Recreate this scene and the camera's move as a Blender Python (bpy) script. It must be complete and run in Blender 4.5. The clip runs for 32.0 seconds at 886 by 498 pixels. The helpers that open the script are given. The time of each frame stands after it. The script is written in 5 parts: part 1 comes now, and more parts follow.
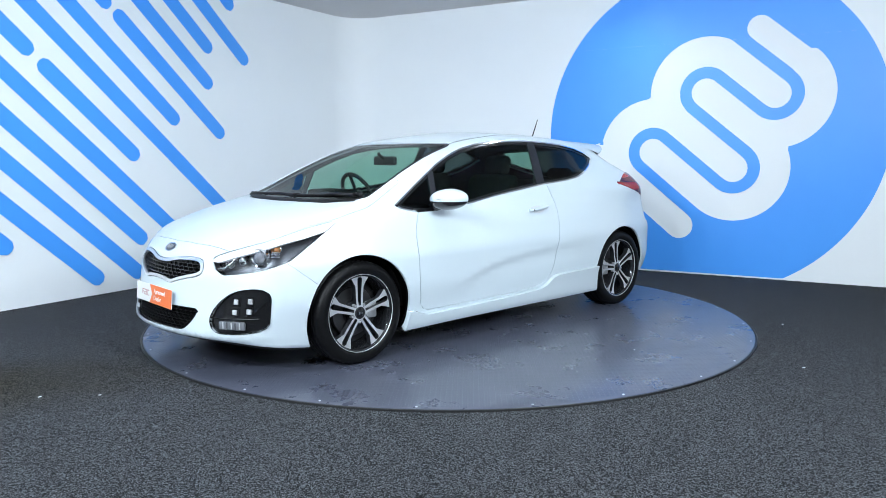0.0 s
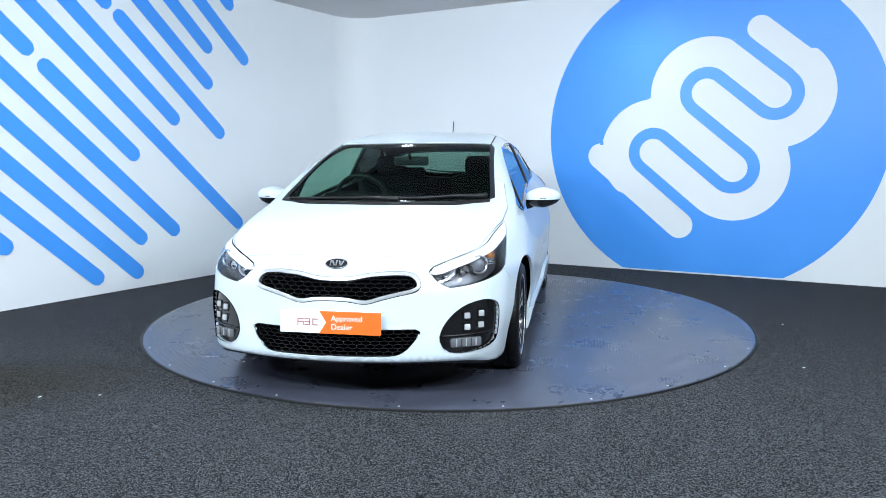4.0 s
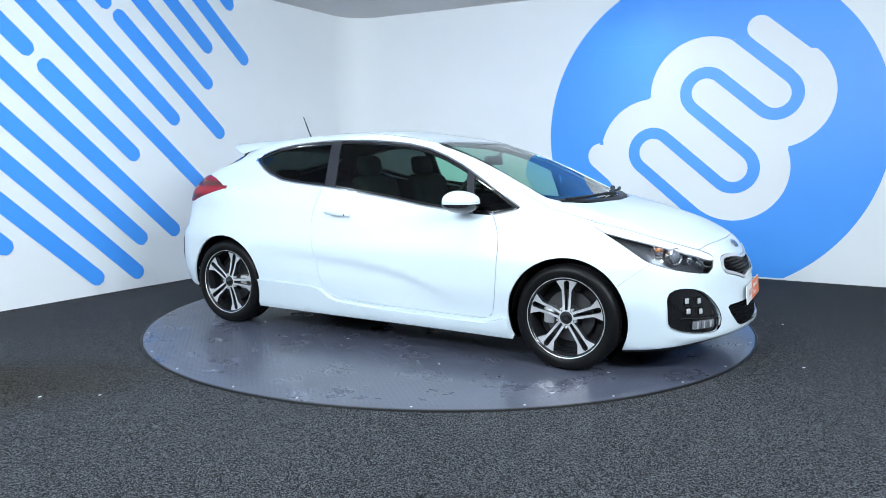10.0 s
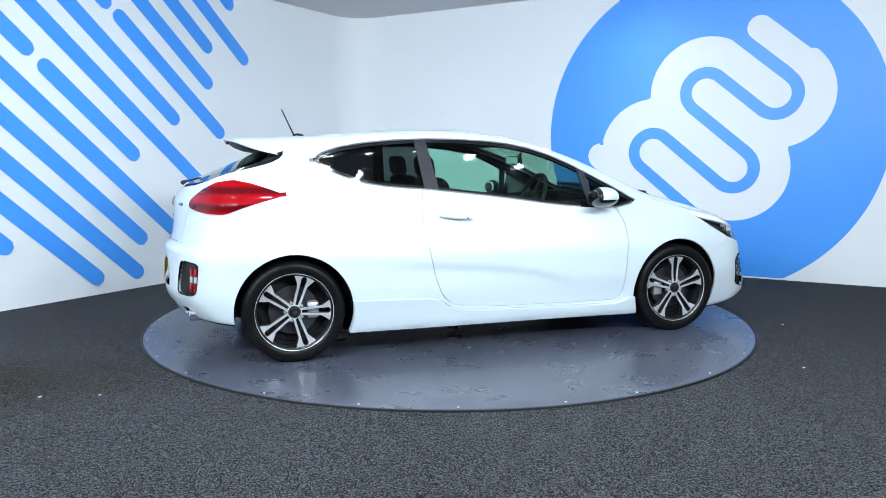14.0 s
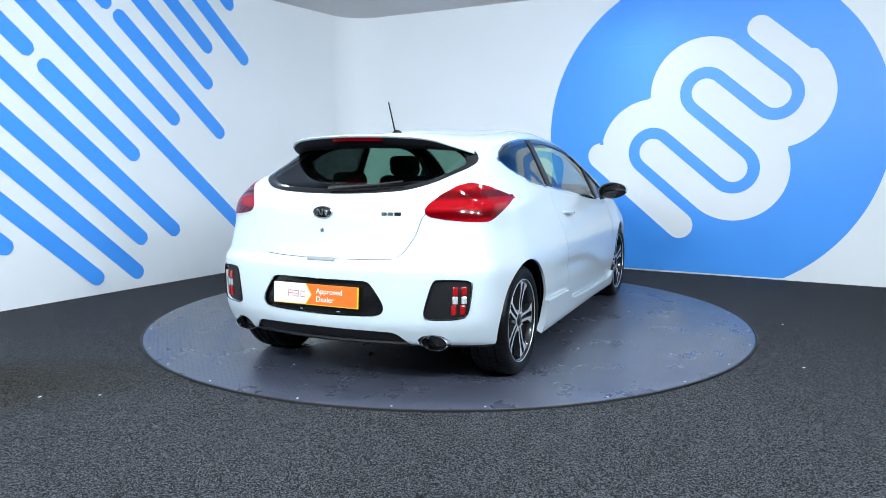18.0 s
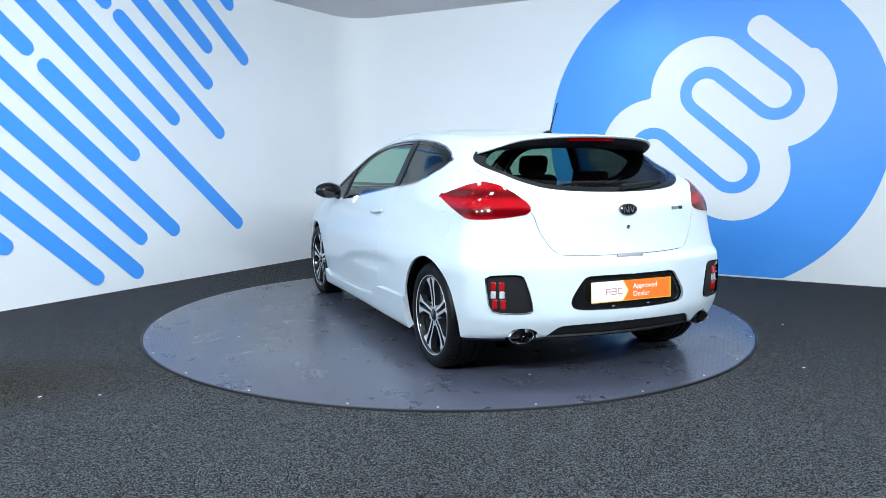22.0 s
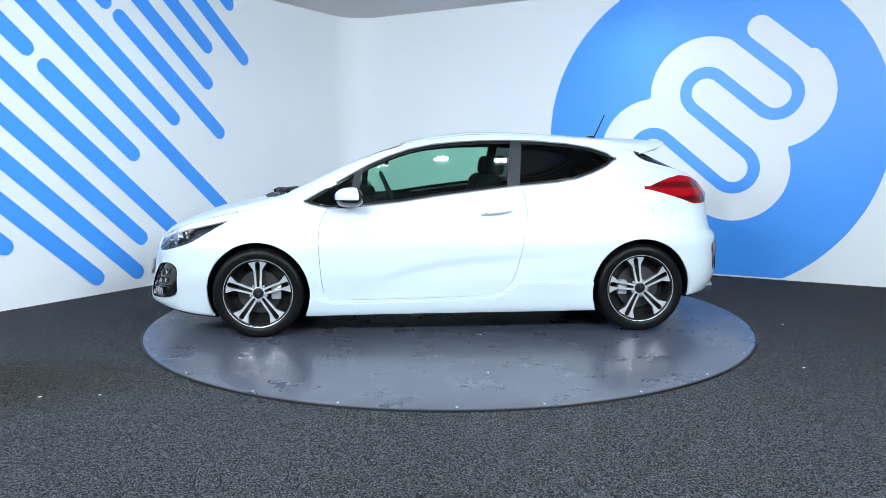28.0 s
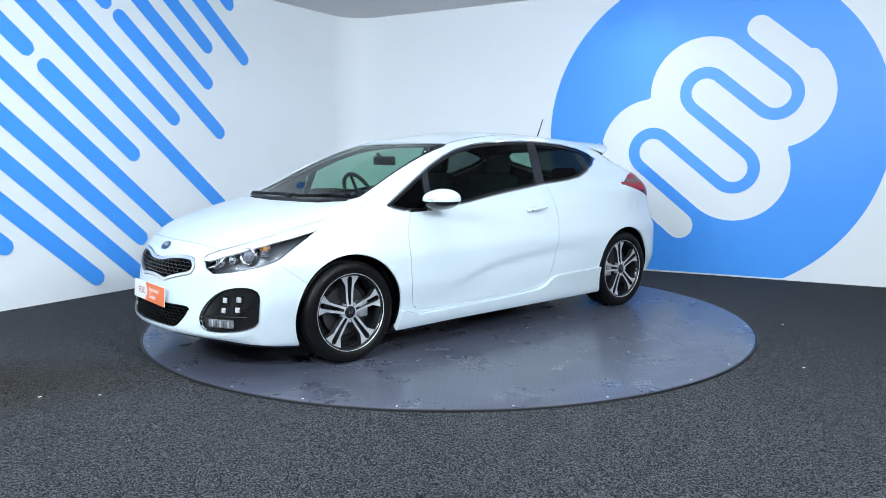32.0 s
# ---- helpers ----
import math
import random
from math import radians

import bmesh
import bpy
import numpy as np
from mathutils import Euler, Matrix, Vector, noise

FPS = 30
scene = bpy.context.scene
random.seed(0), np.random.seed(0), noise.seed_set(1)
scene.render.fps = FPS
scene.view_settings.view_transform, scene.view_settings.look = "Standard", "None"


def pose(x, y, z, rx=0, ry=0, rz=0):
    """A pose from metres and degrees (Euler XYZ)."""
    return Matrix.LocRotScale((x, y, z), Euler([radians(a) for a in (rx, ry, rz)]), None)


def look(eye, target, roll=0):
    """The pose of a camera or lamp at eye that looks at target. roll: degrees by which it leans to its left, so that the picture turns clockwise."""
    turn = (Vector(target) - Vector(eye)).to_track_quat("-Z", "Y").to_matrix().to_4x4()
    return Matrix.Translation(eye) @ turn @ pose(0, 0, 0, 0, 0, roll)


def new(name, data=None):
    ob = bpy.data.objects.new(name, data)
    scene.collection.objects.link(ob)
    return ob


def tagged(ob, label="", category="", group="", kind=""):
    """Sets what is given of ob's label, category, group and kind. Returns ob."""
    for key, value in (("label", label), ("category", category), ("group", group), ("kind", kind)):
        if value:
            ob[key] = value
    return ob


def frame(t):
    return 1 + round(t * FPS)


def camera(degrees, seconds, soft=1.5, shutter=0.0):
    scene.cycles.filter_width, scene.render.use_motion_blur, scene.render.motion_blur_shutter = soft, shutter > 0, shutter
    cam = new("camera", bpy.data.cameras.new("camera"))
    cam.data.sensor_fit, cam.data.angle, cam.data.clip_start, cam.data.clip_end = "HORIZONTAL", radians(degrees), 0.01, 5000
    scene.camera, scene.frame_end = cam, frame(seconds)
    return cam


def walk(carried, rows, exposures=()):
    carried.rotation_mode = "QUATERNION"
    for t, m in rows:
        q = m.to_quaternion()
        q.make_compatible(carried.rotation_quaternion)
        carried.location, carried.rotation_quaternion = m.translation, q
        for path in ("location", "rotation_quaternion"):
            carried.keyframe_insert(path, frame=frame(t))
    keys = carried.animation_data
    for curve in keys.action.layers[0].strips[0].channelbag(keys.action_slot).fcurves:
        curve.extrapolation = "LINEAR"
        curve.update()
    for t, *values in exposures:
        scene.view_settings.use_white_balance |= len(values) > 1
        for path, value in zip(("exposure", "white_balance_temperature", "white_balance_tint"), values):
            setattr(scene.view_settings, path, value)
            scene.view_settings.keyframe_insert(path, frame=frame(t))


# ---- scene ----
# ---- camera, light ----
cam = camera(61.68, 32.0, soft=0.7)
EYE = (0.0, -5.738, 1.2233)
VIEW = Matrix.Translation(EYE) @ Euler((radians(90 - 7.053), 0, radians(0.401))).to_matrix().to_4x4() @ pose(0, 0, 0, 0, 0, -0.16)
walk(cam, [(0, VIEW), (32, VIEW)], [(0, 0.0), (32, 0.0)])

world = bpy.data.worlds.new("world")
scene.world = world
world.use_nodes = True
world.node_tree.nodes["Background"].inputs[0].default_value = (0.02, 0.02, 0.022, 1)
world.node_tree.nodes["Background"].inputs[1].default_value = 1.0
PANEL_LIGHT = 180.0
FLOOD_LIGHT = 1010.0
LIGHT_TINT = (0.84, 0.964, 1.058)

# the table's heading, in degrees, second by second
TURN = [(0, 223.08), (0.5, 223.78), (1, 226.1), (1.5, 230.1), (2, 235.7), (2.5, 241.5), (3, 247.5), (4.5, 265.5), (6, 283.5), (7, 295.4), (8, 307.3), (9, 319.15),
        (10, 330.9), (11, 342.6), (12, 354.4), (13, 366.25), (14, 378.1), (15.5, 395.9), (17, 413.75), (18, 425.8), (19, 437.9), (20, 449.9), (21, 461.9),
        (22, 473.9), (23, 485.8), (24, 497.65), (25, 509.4), (26.5, 526.9), (28, 544.2), (29, 555.7), (30, 567.4), (30.5, 572.85), (31, 577.3), (31.5, 579.6), (32, 580.55)]
OFFSET = (0.021, -0.178)
TABLE_R = 2.235
STAIN_SHADE = (((-4.2, -0.15, 0), 6, (2.6, 0.42, 1)), ((-4.6, 1.9, 0), 14, (2.4, 0.7, 1)))


# ---- materials ----
def material(name, color, rough=0.5, metal=0.0, coat=0.0, spec=0.5):
    m = bpy.data.materials.new(name)
    m.use_nodes = True
    b = m.node_tree.nodes["Principled BSDF"]
    b.inputs["Base Color"].default_value = (*color, 1)
    b.inputs["Roughness"].default_value = rough
    b.inputs["Metallic"].default_value = metal
    b.inputs["Coat Weight"].default_value = coat
    b.inputs["Coat Roughness"].default_value = 0.04
    b.inputs["Specular IOR Level"].default_value = spec
    return m


def node(m, kind, **values):
    n = m.node_tree.nodes.new(kind)
    for k, v in values.items():
        n.inputs[k].default_value = v
    return n


def link(m, a, out, b, inp):
    m.node_tree.links.new(a.outputs[out], b.inputs[inp])


def noise_on(m, scale, detail=4.0, rough=0.6, object_space=True):
    co = node(m, "ShaderNodeTexCoord")
    n = node(m, "ShaderNodeTexNoise", Scale=scale, Detail=detail, Roughness=rough)
    link(m, co, "Object" if object_space else "Generated", n, "Vector")
    return n


def bump(m, src, out, strength, distance):
    b = node(m, "ShaderNodeBump", Strength=strength, Distance=distance)
    link(m, src, out, b, "Height")
    link(m, b, "Normal", m.node_tree.nodes["Principled BSDF"], "Normal")
    return b


def vary(m, src, out, a, b, lo=0.3, hi=0.7, slot="Base Color"):
    r = node(m, "ShaderNodeMapRange")
    r.inputs["From Min"].default_value, r.inputs["From Max"].default_value = lo, hi
    link(m, src, out, r, "Value")
    if slot == "Base Color":
        x = m.node_tree.nodes.new("ShaderNodeMix")
        x.data_type = "RGBA"
        x.inputs["A"].default_value, x.inputs["B"].default_value = (*a, 1), (*b, 1)
        for s in x.inputs:
            if s.type == "RGBA":
                s.default_value = (*a, 1) if s.identifier.startswith("A") else (*b, 1)
        m.node_tree.links.new(r.outputs[0], x.inputs[0])
        m.node_tree.links.new(x.outputs[2], m.node_tree.nodes["Principled BSDF"].inputs[slot])
    else:
        r.inputs["To Min"].default_value, r.inputs["To Max"].default_value = a, b
        m.node_tree.links.new(r.outputs[0], m.node_tree.nodes["Principled BSDF"].inputs[slot])


def glass(name, tint, amount, rough=0.01, power=5):
    """A thin pane: clear but for a tint, with a mirror gloss on it."""
    m = bpy.data.materials.new(name)
    m.use_nodes = True
    t = m.node_tree
    t.nodes.clear()
    out, mix = t.nodes.new("ShaderNodeOutputMaterial"), t.nodes.new("ShaderNodeMixShader")
    clear, gloss = t.nodes.new("ShaderNodeBsdfTransparent"), t.nodes.new("ShaderNodeBsdfGlossy")
    facing, steep, least = t.nodes.new("ShaderNodeLayerWeight"), t.nodes.new("ShaderNodeMath"), t.nodes.new("ShaderNodeMath")
    clear.inputs[0].default_value = (*tint, 1)
    gloss.inputs[0].default_value, gloss.inputs["Roughness"].default_value = (1, 1, 1, 1), rough
    facing.inputs[0].default_value = 0.5
    steep.operation, steep.inputs[1].default_value = "POWER", power
    straight = ((amount - 1) / (amount + 1)) ** 2
    least.operation, least.inputs[1].default_value, least.inputs[2].default_value = "MULTIPLY_ADD", 1 - straight, straight
    t.links.new(facing.outputs["Facing"], steep.inputs[0])
    t.links.new(steep.outputs[0], least.inputs[0])
    t.links.new(least.outputs[0], mix.inputs[0])
    t.links.new(clear.outputs[0], mix.inputs[1])
    t.links.new(gloss.outputs[0], mix.inputs[2])
    t.links.new(mix.outputs[0], out.inputs[0])
    return m


def glow(name, color, strength):
    m = material(name, color)
    b = m.node_tree.nodes["Principled BSDF"]
    b.inputs["Emission Color"].default_value = (*color, 1)
    b.inputs["Emission Strength"].default_value = strength
    return m


PAINT = material("white car paint", (0.58, 0.652, 0.696), 0.35, 0, 0.55)
vary(PAINT, noise_on(PAINT, 900, 1), "Fac", 0.30, 0.40, slot="Roughness")
BLACK = material("black plastic", (0.008, 0.008, 0.009), 0.5, spec=0.3)
bump(BLACK, noise_on(BLACK, 700, 2), "Fac", 0.15, 0.001)
GLOSS_BLACK = material("gloss black", (0.007, 0.007, 0.008), 0.14, 0, 0.3)
TYRE = material("tyre rubber", (0.004, 0.004, 0.0045), 0.42, spec=0.16)
bump(TYRE, noise_on(TYRE, 120, 3), "Fac", 0.2, 0.001)
CHROME = material("chrome", (0.82, 0.83, 0.85), 0.07, 1)
ALLOY = material("machined alloy", (0.80, 0.805, 0.82), 0.36, 0.75)
SATIN_CHROME = material("satin chrome", (0.74, 0.75, 0.77), 0.28, 0.8)
BARREL_GREY = material("glossy dark barrel paint", (0.022, 0.023, 0.026), 0.16, 0.5, 0.6)
GREY_ALLOY = material("dark painted alloy", (0.02, 0.021, 0.024), 0.32, 0.2, 0.3)
MESH_BLACK = material("glossy black mesh", (0.016, 0.016, 0.018), 0.14, 0.4, 0.8)
REVERSE = material("clear reversing lamp plastic", (0.48, 0.48, 0.50), 0.15, 0.1, 0.6)
RED_DARK = material("dark red reflector plastic", (0.33, 0.006, 0.010), 0.15, 0, 0.6)
RED = material("red lamp plastic", (0.40, 0.002, 0.006), 0.07, 0, 0.0, 0.30)
_w = node(RED, "ShaderNodeTexWave", Scale=3.2, Distortion=0.6)
_w.bands_direction = "Z"
link(RED, node(RED, "ShaderNodeTexCoord"), "Object", _w, "Vector")
vary(RED, _w, "Fac", (0.29, 0.0014, 0.005), (0.09, 0.0005, 0.002), 0.30, 0.9)
SATIN_BLACK = material("satin black trim", (0.018, 0.019, 0.024), 0.45, spec=0.25)
LAMP_DARK = material("dark lamp chrome", (0.075, 0.078, 0.088), 0.30, 0.4)
LED_GREY = material("clear lamp plastic over a dark cell", (0.48, 0.49, 0.51), 0.15, 0.2, 0.6)
LAMP_WHITE = material("white light guide", (0.82, 0.84, 0.87), 0.12, 0, 1.0)
AMBER = material("amber lamp plastic", (0.50, 0.20, 0.07), 0.2, 0, 0.5)
SILVER = material("silver reflector", (0.85, 0.86, 0.88), 0.12, 1)
CALIPER = material("cast iron", (0.60, 0.60, 0.61), 0.45, 0.8)
DISC = material("brake disc steel", (0.11, 0.11, 0.115), 0.4, 1)
ORANGE = material("orange printed plastic", (0.86, 0.16, 0.02), 0.35)
PLATE_WHITE = material("white printed plastic", (0.80, 0.80, 0.80), 0.35)
YELLOW = material("yellow plate plastic", (0.85, 0.55, 0.02), 0.35)
PRINT_RED = material("dull red print", (0.45, 0.16, 0.16), 0.5)
WHITE_PRINT = material("white print", (0.85, 0.85, 0.85), 0.5)
GLASS = glass("clear green glass", (0.53, 0.78, 0.67), 1.36)
DARK_GLASS = glass("dark tinted glass", (0.09, 0.10, 0.105), 1.28, 0.05)
REAR_GLASS = glass("rear tinted glass", (0.30, 0.42, 0.37), 1.36)
SCREEN = glass("windscreen glass", (0.45, 0.63, 0.55), 1.14, 0.01, 7)
CLEAR = glass("lamp glass", (0.9, 0.92, 0.94), 1.45)
INTERIOR = material("black upholstery", (0.005, 0.005, 0.0055), 0.85, spec=0.06)
bump(INTERIOR, noise_on(INTERIOR, 400, 2), "Fac", 0.3, 0.001)

WALL = material("white painted wall", (0.84, 0.855, 0.87), 0.55)
_n = noise_on(WALL, 1.3, 5)
vary(WALL, _n, "Fac", (0.83, 0.85, 0.865), (0.85, 0.87, 0.885))
bump(WALL, noise_on(WALL, 60, 3), "Fac", 0.08, 0.002)
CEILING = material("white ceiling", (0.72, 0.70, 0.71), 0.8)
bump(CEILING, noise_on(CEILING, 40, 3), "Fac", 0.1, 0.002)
BLUE = material("blue vinyl film", (0.055, 0.30, 0.92), 0.38)
vary(BLUE, noise_on(BLUE, 0.9, 3), "Fac", (0.060, 0.325, 0.90), (0.070, 0.35, 0.94))
bump(BLUE, noise_on(BLUE, 30, 2), "Fac", 0.06, 0.002)

CARPET = material("dark grey carpet", (0.05, 0.052, 0.055), 0.95, spec=0.1)
_f = node(CARPET, "ShaderNodeTexVoronoi", Scale=230.0)
link(CARPET, node(CARPET, "ShaderNodeTexCoord"), "Object", _f, "Vector")
vary(CARPET, _f, "Color", (0.006, 0.0063, 0.007), (0.150, 0.158, 0.174), 0.42, 1.0)
bump(CARPET, _f, "Distance", 0.5, 0.004)
# brown worn streaks beside the turntable, widened to paint dimmer light into the pile
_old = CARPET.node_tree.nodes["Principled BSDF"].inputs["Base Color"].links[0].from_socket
for _place, _turn, _size in STAIN_SHADE:
    _ragged = noise_on(CARPET, 1.1, 4, 0.6)
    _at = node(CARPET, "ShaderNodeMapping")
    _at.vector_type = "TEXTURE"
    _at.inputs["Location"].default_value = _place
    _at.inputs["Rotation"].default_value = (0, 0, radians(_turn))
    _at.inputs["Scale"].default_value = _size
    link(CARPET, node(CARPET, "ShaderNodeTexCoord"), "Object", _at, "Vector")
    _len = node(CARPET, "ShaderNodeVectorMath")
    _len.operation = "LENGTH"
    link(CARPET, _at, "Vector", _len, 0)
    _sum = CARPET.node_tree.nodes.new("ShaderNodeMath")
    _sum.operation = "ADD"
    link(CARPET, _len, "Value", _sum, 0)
    link(CARPET, _ragged, "Fac", _sum, 1)
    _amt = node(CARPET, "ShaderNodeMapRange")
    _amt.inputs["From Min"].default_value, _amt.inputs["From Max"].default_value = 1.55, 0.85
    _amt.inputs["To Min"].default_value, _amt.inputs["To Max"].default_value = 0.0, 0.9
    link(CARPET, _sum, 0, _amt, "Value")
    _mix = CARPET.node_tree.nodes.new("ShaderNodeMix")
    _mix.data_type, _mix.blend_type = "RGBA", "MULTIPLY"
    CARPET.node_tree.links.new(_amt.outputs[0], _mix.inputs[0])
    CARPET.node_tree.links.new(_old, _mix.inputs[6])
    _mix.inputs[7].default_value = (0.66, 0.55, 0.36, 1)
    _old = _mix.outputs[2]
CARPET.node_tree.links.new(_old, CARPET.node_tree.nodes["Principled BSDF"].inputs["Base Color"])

STEEL = material("painted steel plate", (0.07, 0.078, 0.115), 0.34, 0.0, 0.2)
_s = noise_on(STEEL, 1.7, 8, 0.68)
vary(STEEL, _s, "Fac", (0.052, 0.057, 0.080), (0.070, 0.076, 0.105), 0.30, 0.70)
_worn = noise_on(STEEL, 3.1, 6, 0.7)
vary(STEEL, _worn, "Fac", 0.25, 0.33, 0.30, 0.70, slot="Roughness")


# ---- mesh helpers ----
def mesh_from(verts, faces, mat, smooth=True, normals=None):
    me = bpy.data.meshes.new("mesh")
    me.from_pydata([tuple(v) for v in verts], [], faces)
    me.materials.append(mat)
    me.shade_smooth() if smooth else me.shade_flat()
    if normals is not None:
        me.normals_split_custom_set_from_vertices([tuple(n) for n in normals])
    me.update()
    return me


def part(name, bm, mat, parent=None, label="", smooth=False, at=None):
    """Links a bmesh as one mesh object, under a thing or a part."""
    me = bpy.data.meshes.new(name)
    bm.normal_update()
    bm.to_mesh(me)
    bm.free()
    me.materials.append(mat)
    if smooth:
        me.shade_smooth()
        me.set_sharp_from_angle(angle=radians(35))
    ob = new(name, me)
    if at is not None:
        ob.matrix_basis = at
    ob.parent = parent
    return tagged(ob, label)


def piece(name, me, parent, label="", at=None):
    ob = new(name, me)
    ob.parent = parent
    if at is not None:
        ob.matrix_basis = at
    return tagged(ob, label)


def box(bm, x0, x1, y0, y1, z0, z1, bevel=0.0, m=None, segments=2):
    r = bmesh.ops.create_cube(bm, size=1, matrix=Matrix.Translation(((x0 + x1) / 2, (y0 + y1) / 2, (z0 + z1) / 2)) @ Matrix.Diagonal((x1 - x0, y1 - y0, z1 - z0, 1)))
    vs = r["verts"]
    if bevel:
        g = bmesh.ops.bevel(bm, geom=list({e for v in vs for e in v.link_edges}), offset=bevel, segments=segments, affect="EDGES", profile=0.5)
        vs = list({v for f in g["faces"] for v in f.verts} | {v for v in vs if v.is_valid})
    if m is not None:
        bmesh.ops.transform(bm, matrix=m, verts=vs)
    return vs


def lathe(profile, count=48, axis="Y", close=False):
    """A body of revolution from (radius, along) pairs."""
    bm = bmesh.new()
    rings = []
    for r, a in profile:
        ring = []
        for i in range(count):
            w = 2 * math.pi * i / count
            c, s = r * math.cos(w), r * math.sin(w)
            ring.append(bm.verts.new({"Y": (c, a, s), "Z": (c, s, a), "X": (a, c, s)}[axis]))
        rings.append(ring)
    pairs = list(zip(rings, rings[1:])) + ([(rings[-1], rings[0])] if close else [])
    for a, b in pairs:
        for i in range(count):
            bm.faces.new((a[i], a[(i + 1) % count], b[(i + 1) % count], b[i]))
    bmesh.ops.recalc_face_normals(bm, faces=bm.faces[:])
    return bm


def tube(points, radius, sides=10, closed=False):
    """A round bar along a line of points."""
    bm = bmesh.new()
    pts = [Vector(p) for p in points]
    rings = []
    for i, p in enumerate(pts):
        a = pts[i - 1] if i or closed else p
        b = pts[(i + 1) % len(pts)] if i + 1 < len(pts) or closed else p
        q = (b - a).to_track_quat("Z", "Y").to_matrix()
        r = radius[i] if isinstance(radius, (list, tuple)) else radius
        rings.append([bm.verts.new(p + q @ Vector((r * math.cos(k * 2 * math.pi / sides), r * math.sin(k * 2 * math.pi / sides), 0))) for k in range(sides)])
    pairs = list(zip(rings, rings[1:])) + ([(rings[-1], rings[0])] if closed else [])
    for a, b in pairs:
        for k in range(sides):
            bm.faces.new((a[k], a[(k + 1) % sides], b[(k + 1) % sides], b[k]))
    if not closed:
        bm.faces.new(rings[0][::-1])
        bm.faces.new(rings[-1])
    bmesh.ops.recalc_face_normals(bm, faces=bm.faces[:])
    return bm


def polygon(points, radius=0.0, rounds=0):
    """The signed distance to a polygon, below zero inside. rounds: how often its corners are clipped to round them."""
    c = np.array(points, float)
    for _ in range(rounds):
        after = np.roll(c, -1, 0)
        c = np.stack([c * 0.78 + after * 0.22, c * 0.22 + after * 0.78], 1).reshape(-1, 2)

    def f(u, v):
        p = np.stack([u, v], -1)
        d, inside = np.full(u.shape, 1e9), np.zeros(u.shape, bool)
        for a, b in zip(c, np.roll(c, -1, 0)):
            e, w = b - a, p - a
            h = np.clip((w @ e) / (e @ e), 0, 1)
            d = np.minimum(d, ((w - h[..., None] * e) ** 2).sum(-1))
            hit = (a[1] > p[..., 1]) != (b[1] > p[..., 1])
            inside ^= hit & (p[..., 0] < a[0] + e[0] * (p[..., 1] - a[1]) / (e[1] if abs(e[1]) > 1e-9 else 1e-9))
        return np.where(inside, -1, 1) * np.sqrt(d) - radius
    return f


def cut(bm, field):
    """Splits the mesh along the line on which the field is zero."""
    bm.verts.index_update()
    d = field(np.array([v.co for v in bm.verts]))
    d[np.abs(d) < 2e-5] = 0
    near = set(int(i) for i in np.nonzero(d == 0)[0])
    made = {v for v in bm.verts if v.index in near}
    for e in [e for e in bm.edges if d[e.verts[0].index] * d[e.verts[1].index] < 0]:
        a, b = e.verts
        da, db = d[a.index], d[b.index]
        t = da / (da - db)
        if t < 0.02:
            made.add(a)
        elif t > 0.98:
            made.add(b)
        else:
            _, v = bmesh.utils.edge_split(e, a, t)
            made.add(v)
    for f in {f for v in made for f in v.link_faces}:
        on = [v for v in f.verts if v in made]
        if len(on) == 2 and len(f.verts) > 3 and not any(e.other_vert(on[0]) is on[1] for e in on[0].link_edges if e in f.edges):
            bmesh.utils.face_split(f, on[0], on[1])
        elif len(on) > 2 and len(f.verts) > 3:
            for a in on:
                if not f.is_valid:
                    break
                b = next((b for b in on if b is not a and not any(e.other_vert(a) is b for e in a.link_edges if e in f.edges)), None)
                if b:
                    bmesh.utils.face_split(f, a, b)
                    break


def centres(bm):
    return np.array([f.calc_center_median() for f in bm.faces])


def spline(pts):
    """A smooth curve through (u, v) pairs, monotone between them."""
    u = np.array([p[0] for p in pts], float)
    v = np.array([p[1] for p in pts], float)
    h, d = np.diff(u), np.diff(v) / np.diff(u)
    m = np.zeros(len(u))
    m[0], m[-1] = d[0], d[-1]
    for i in range(1, len(u) - 1):
        if d[i - 1] * d[i] > 0:
            w1, w2 = 2 * h[i] + h[i - 1], h[i] + 2 * h[i - 1]
            m[i] = (w1 + w2) / (w1 / d[i - 1] + w2 / d[i])

    def f(x):
        x = np.clip(x, u[0], u[-1])
        i = np.clip(np.searchsorted(u, x) - 1, 0, len(u) - 2)
        s = (x - u[i]) / h[i]
        return ((1 + 2 * s) * (1 - s) ** 2 * v[i] + s * (1 - s) ** 2 * h[i] * m[i]
                + s * s * (3 - 2 * s) * v[i + 1] + s * s * (s - 1) * h[i] * m[i + 1])
    return f


def smax(a, b, k):
    h = np.clip(0.5 + 0.5 * (a - b) / k, 0, 1)
    return b + (a - b) * h + k * h * (1 - h)


def step(a, b, x):
    s = np.clip((x - a) / (b - a), 0, 1)
    return s * s * (3 - 2 * s)


# the car's outline: x forward from the middle of the wheelbase, y to its left, z up
TOP = spline([(-2.2, 0.986), (-2.02, 1.027), (-1.93, 1.066), (-1.8, 1.122), (-1.66, 1.183), (-1.55, 1.230), (-1.42, 1.289), (-1.3, 1.335), (-1.2, 1.365), (-1, 1.383), (-0.7, 1.404), (-0.45, 1.416), (-0.2, 1.418), (0, 1.397), (0.2, 1.366), (0.4, 1.313), (0.6, 1.242), (0.8, 1.158), (1, 1.064), (1.14, 1.002), (1.22, 0.977), (1.31, 0.956), (1.53, 0.910), (1.77, 0.845), (1.95, 0.773), (2.05, 0.729), (2.12, 0.682), (2.2, 0.602)])
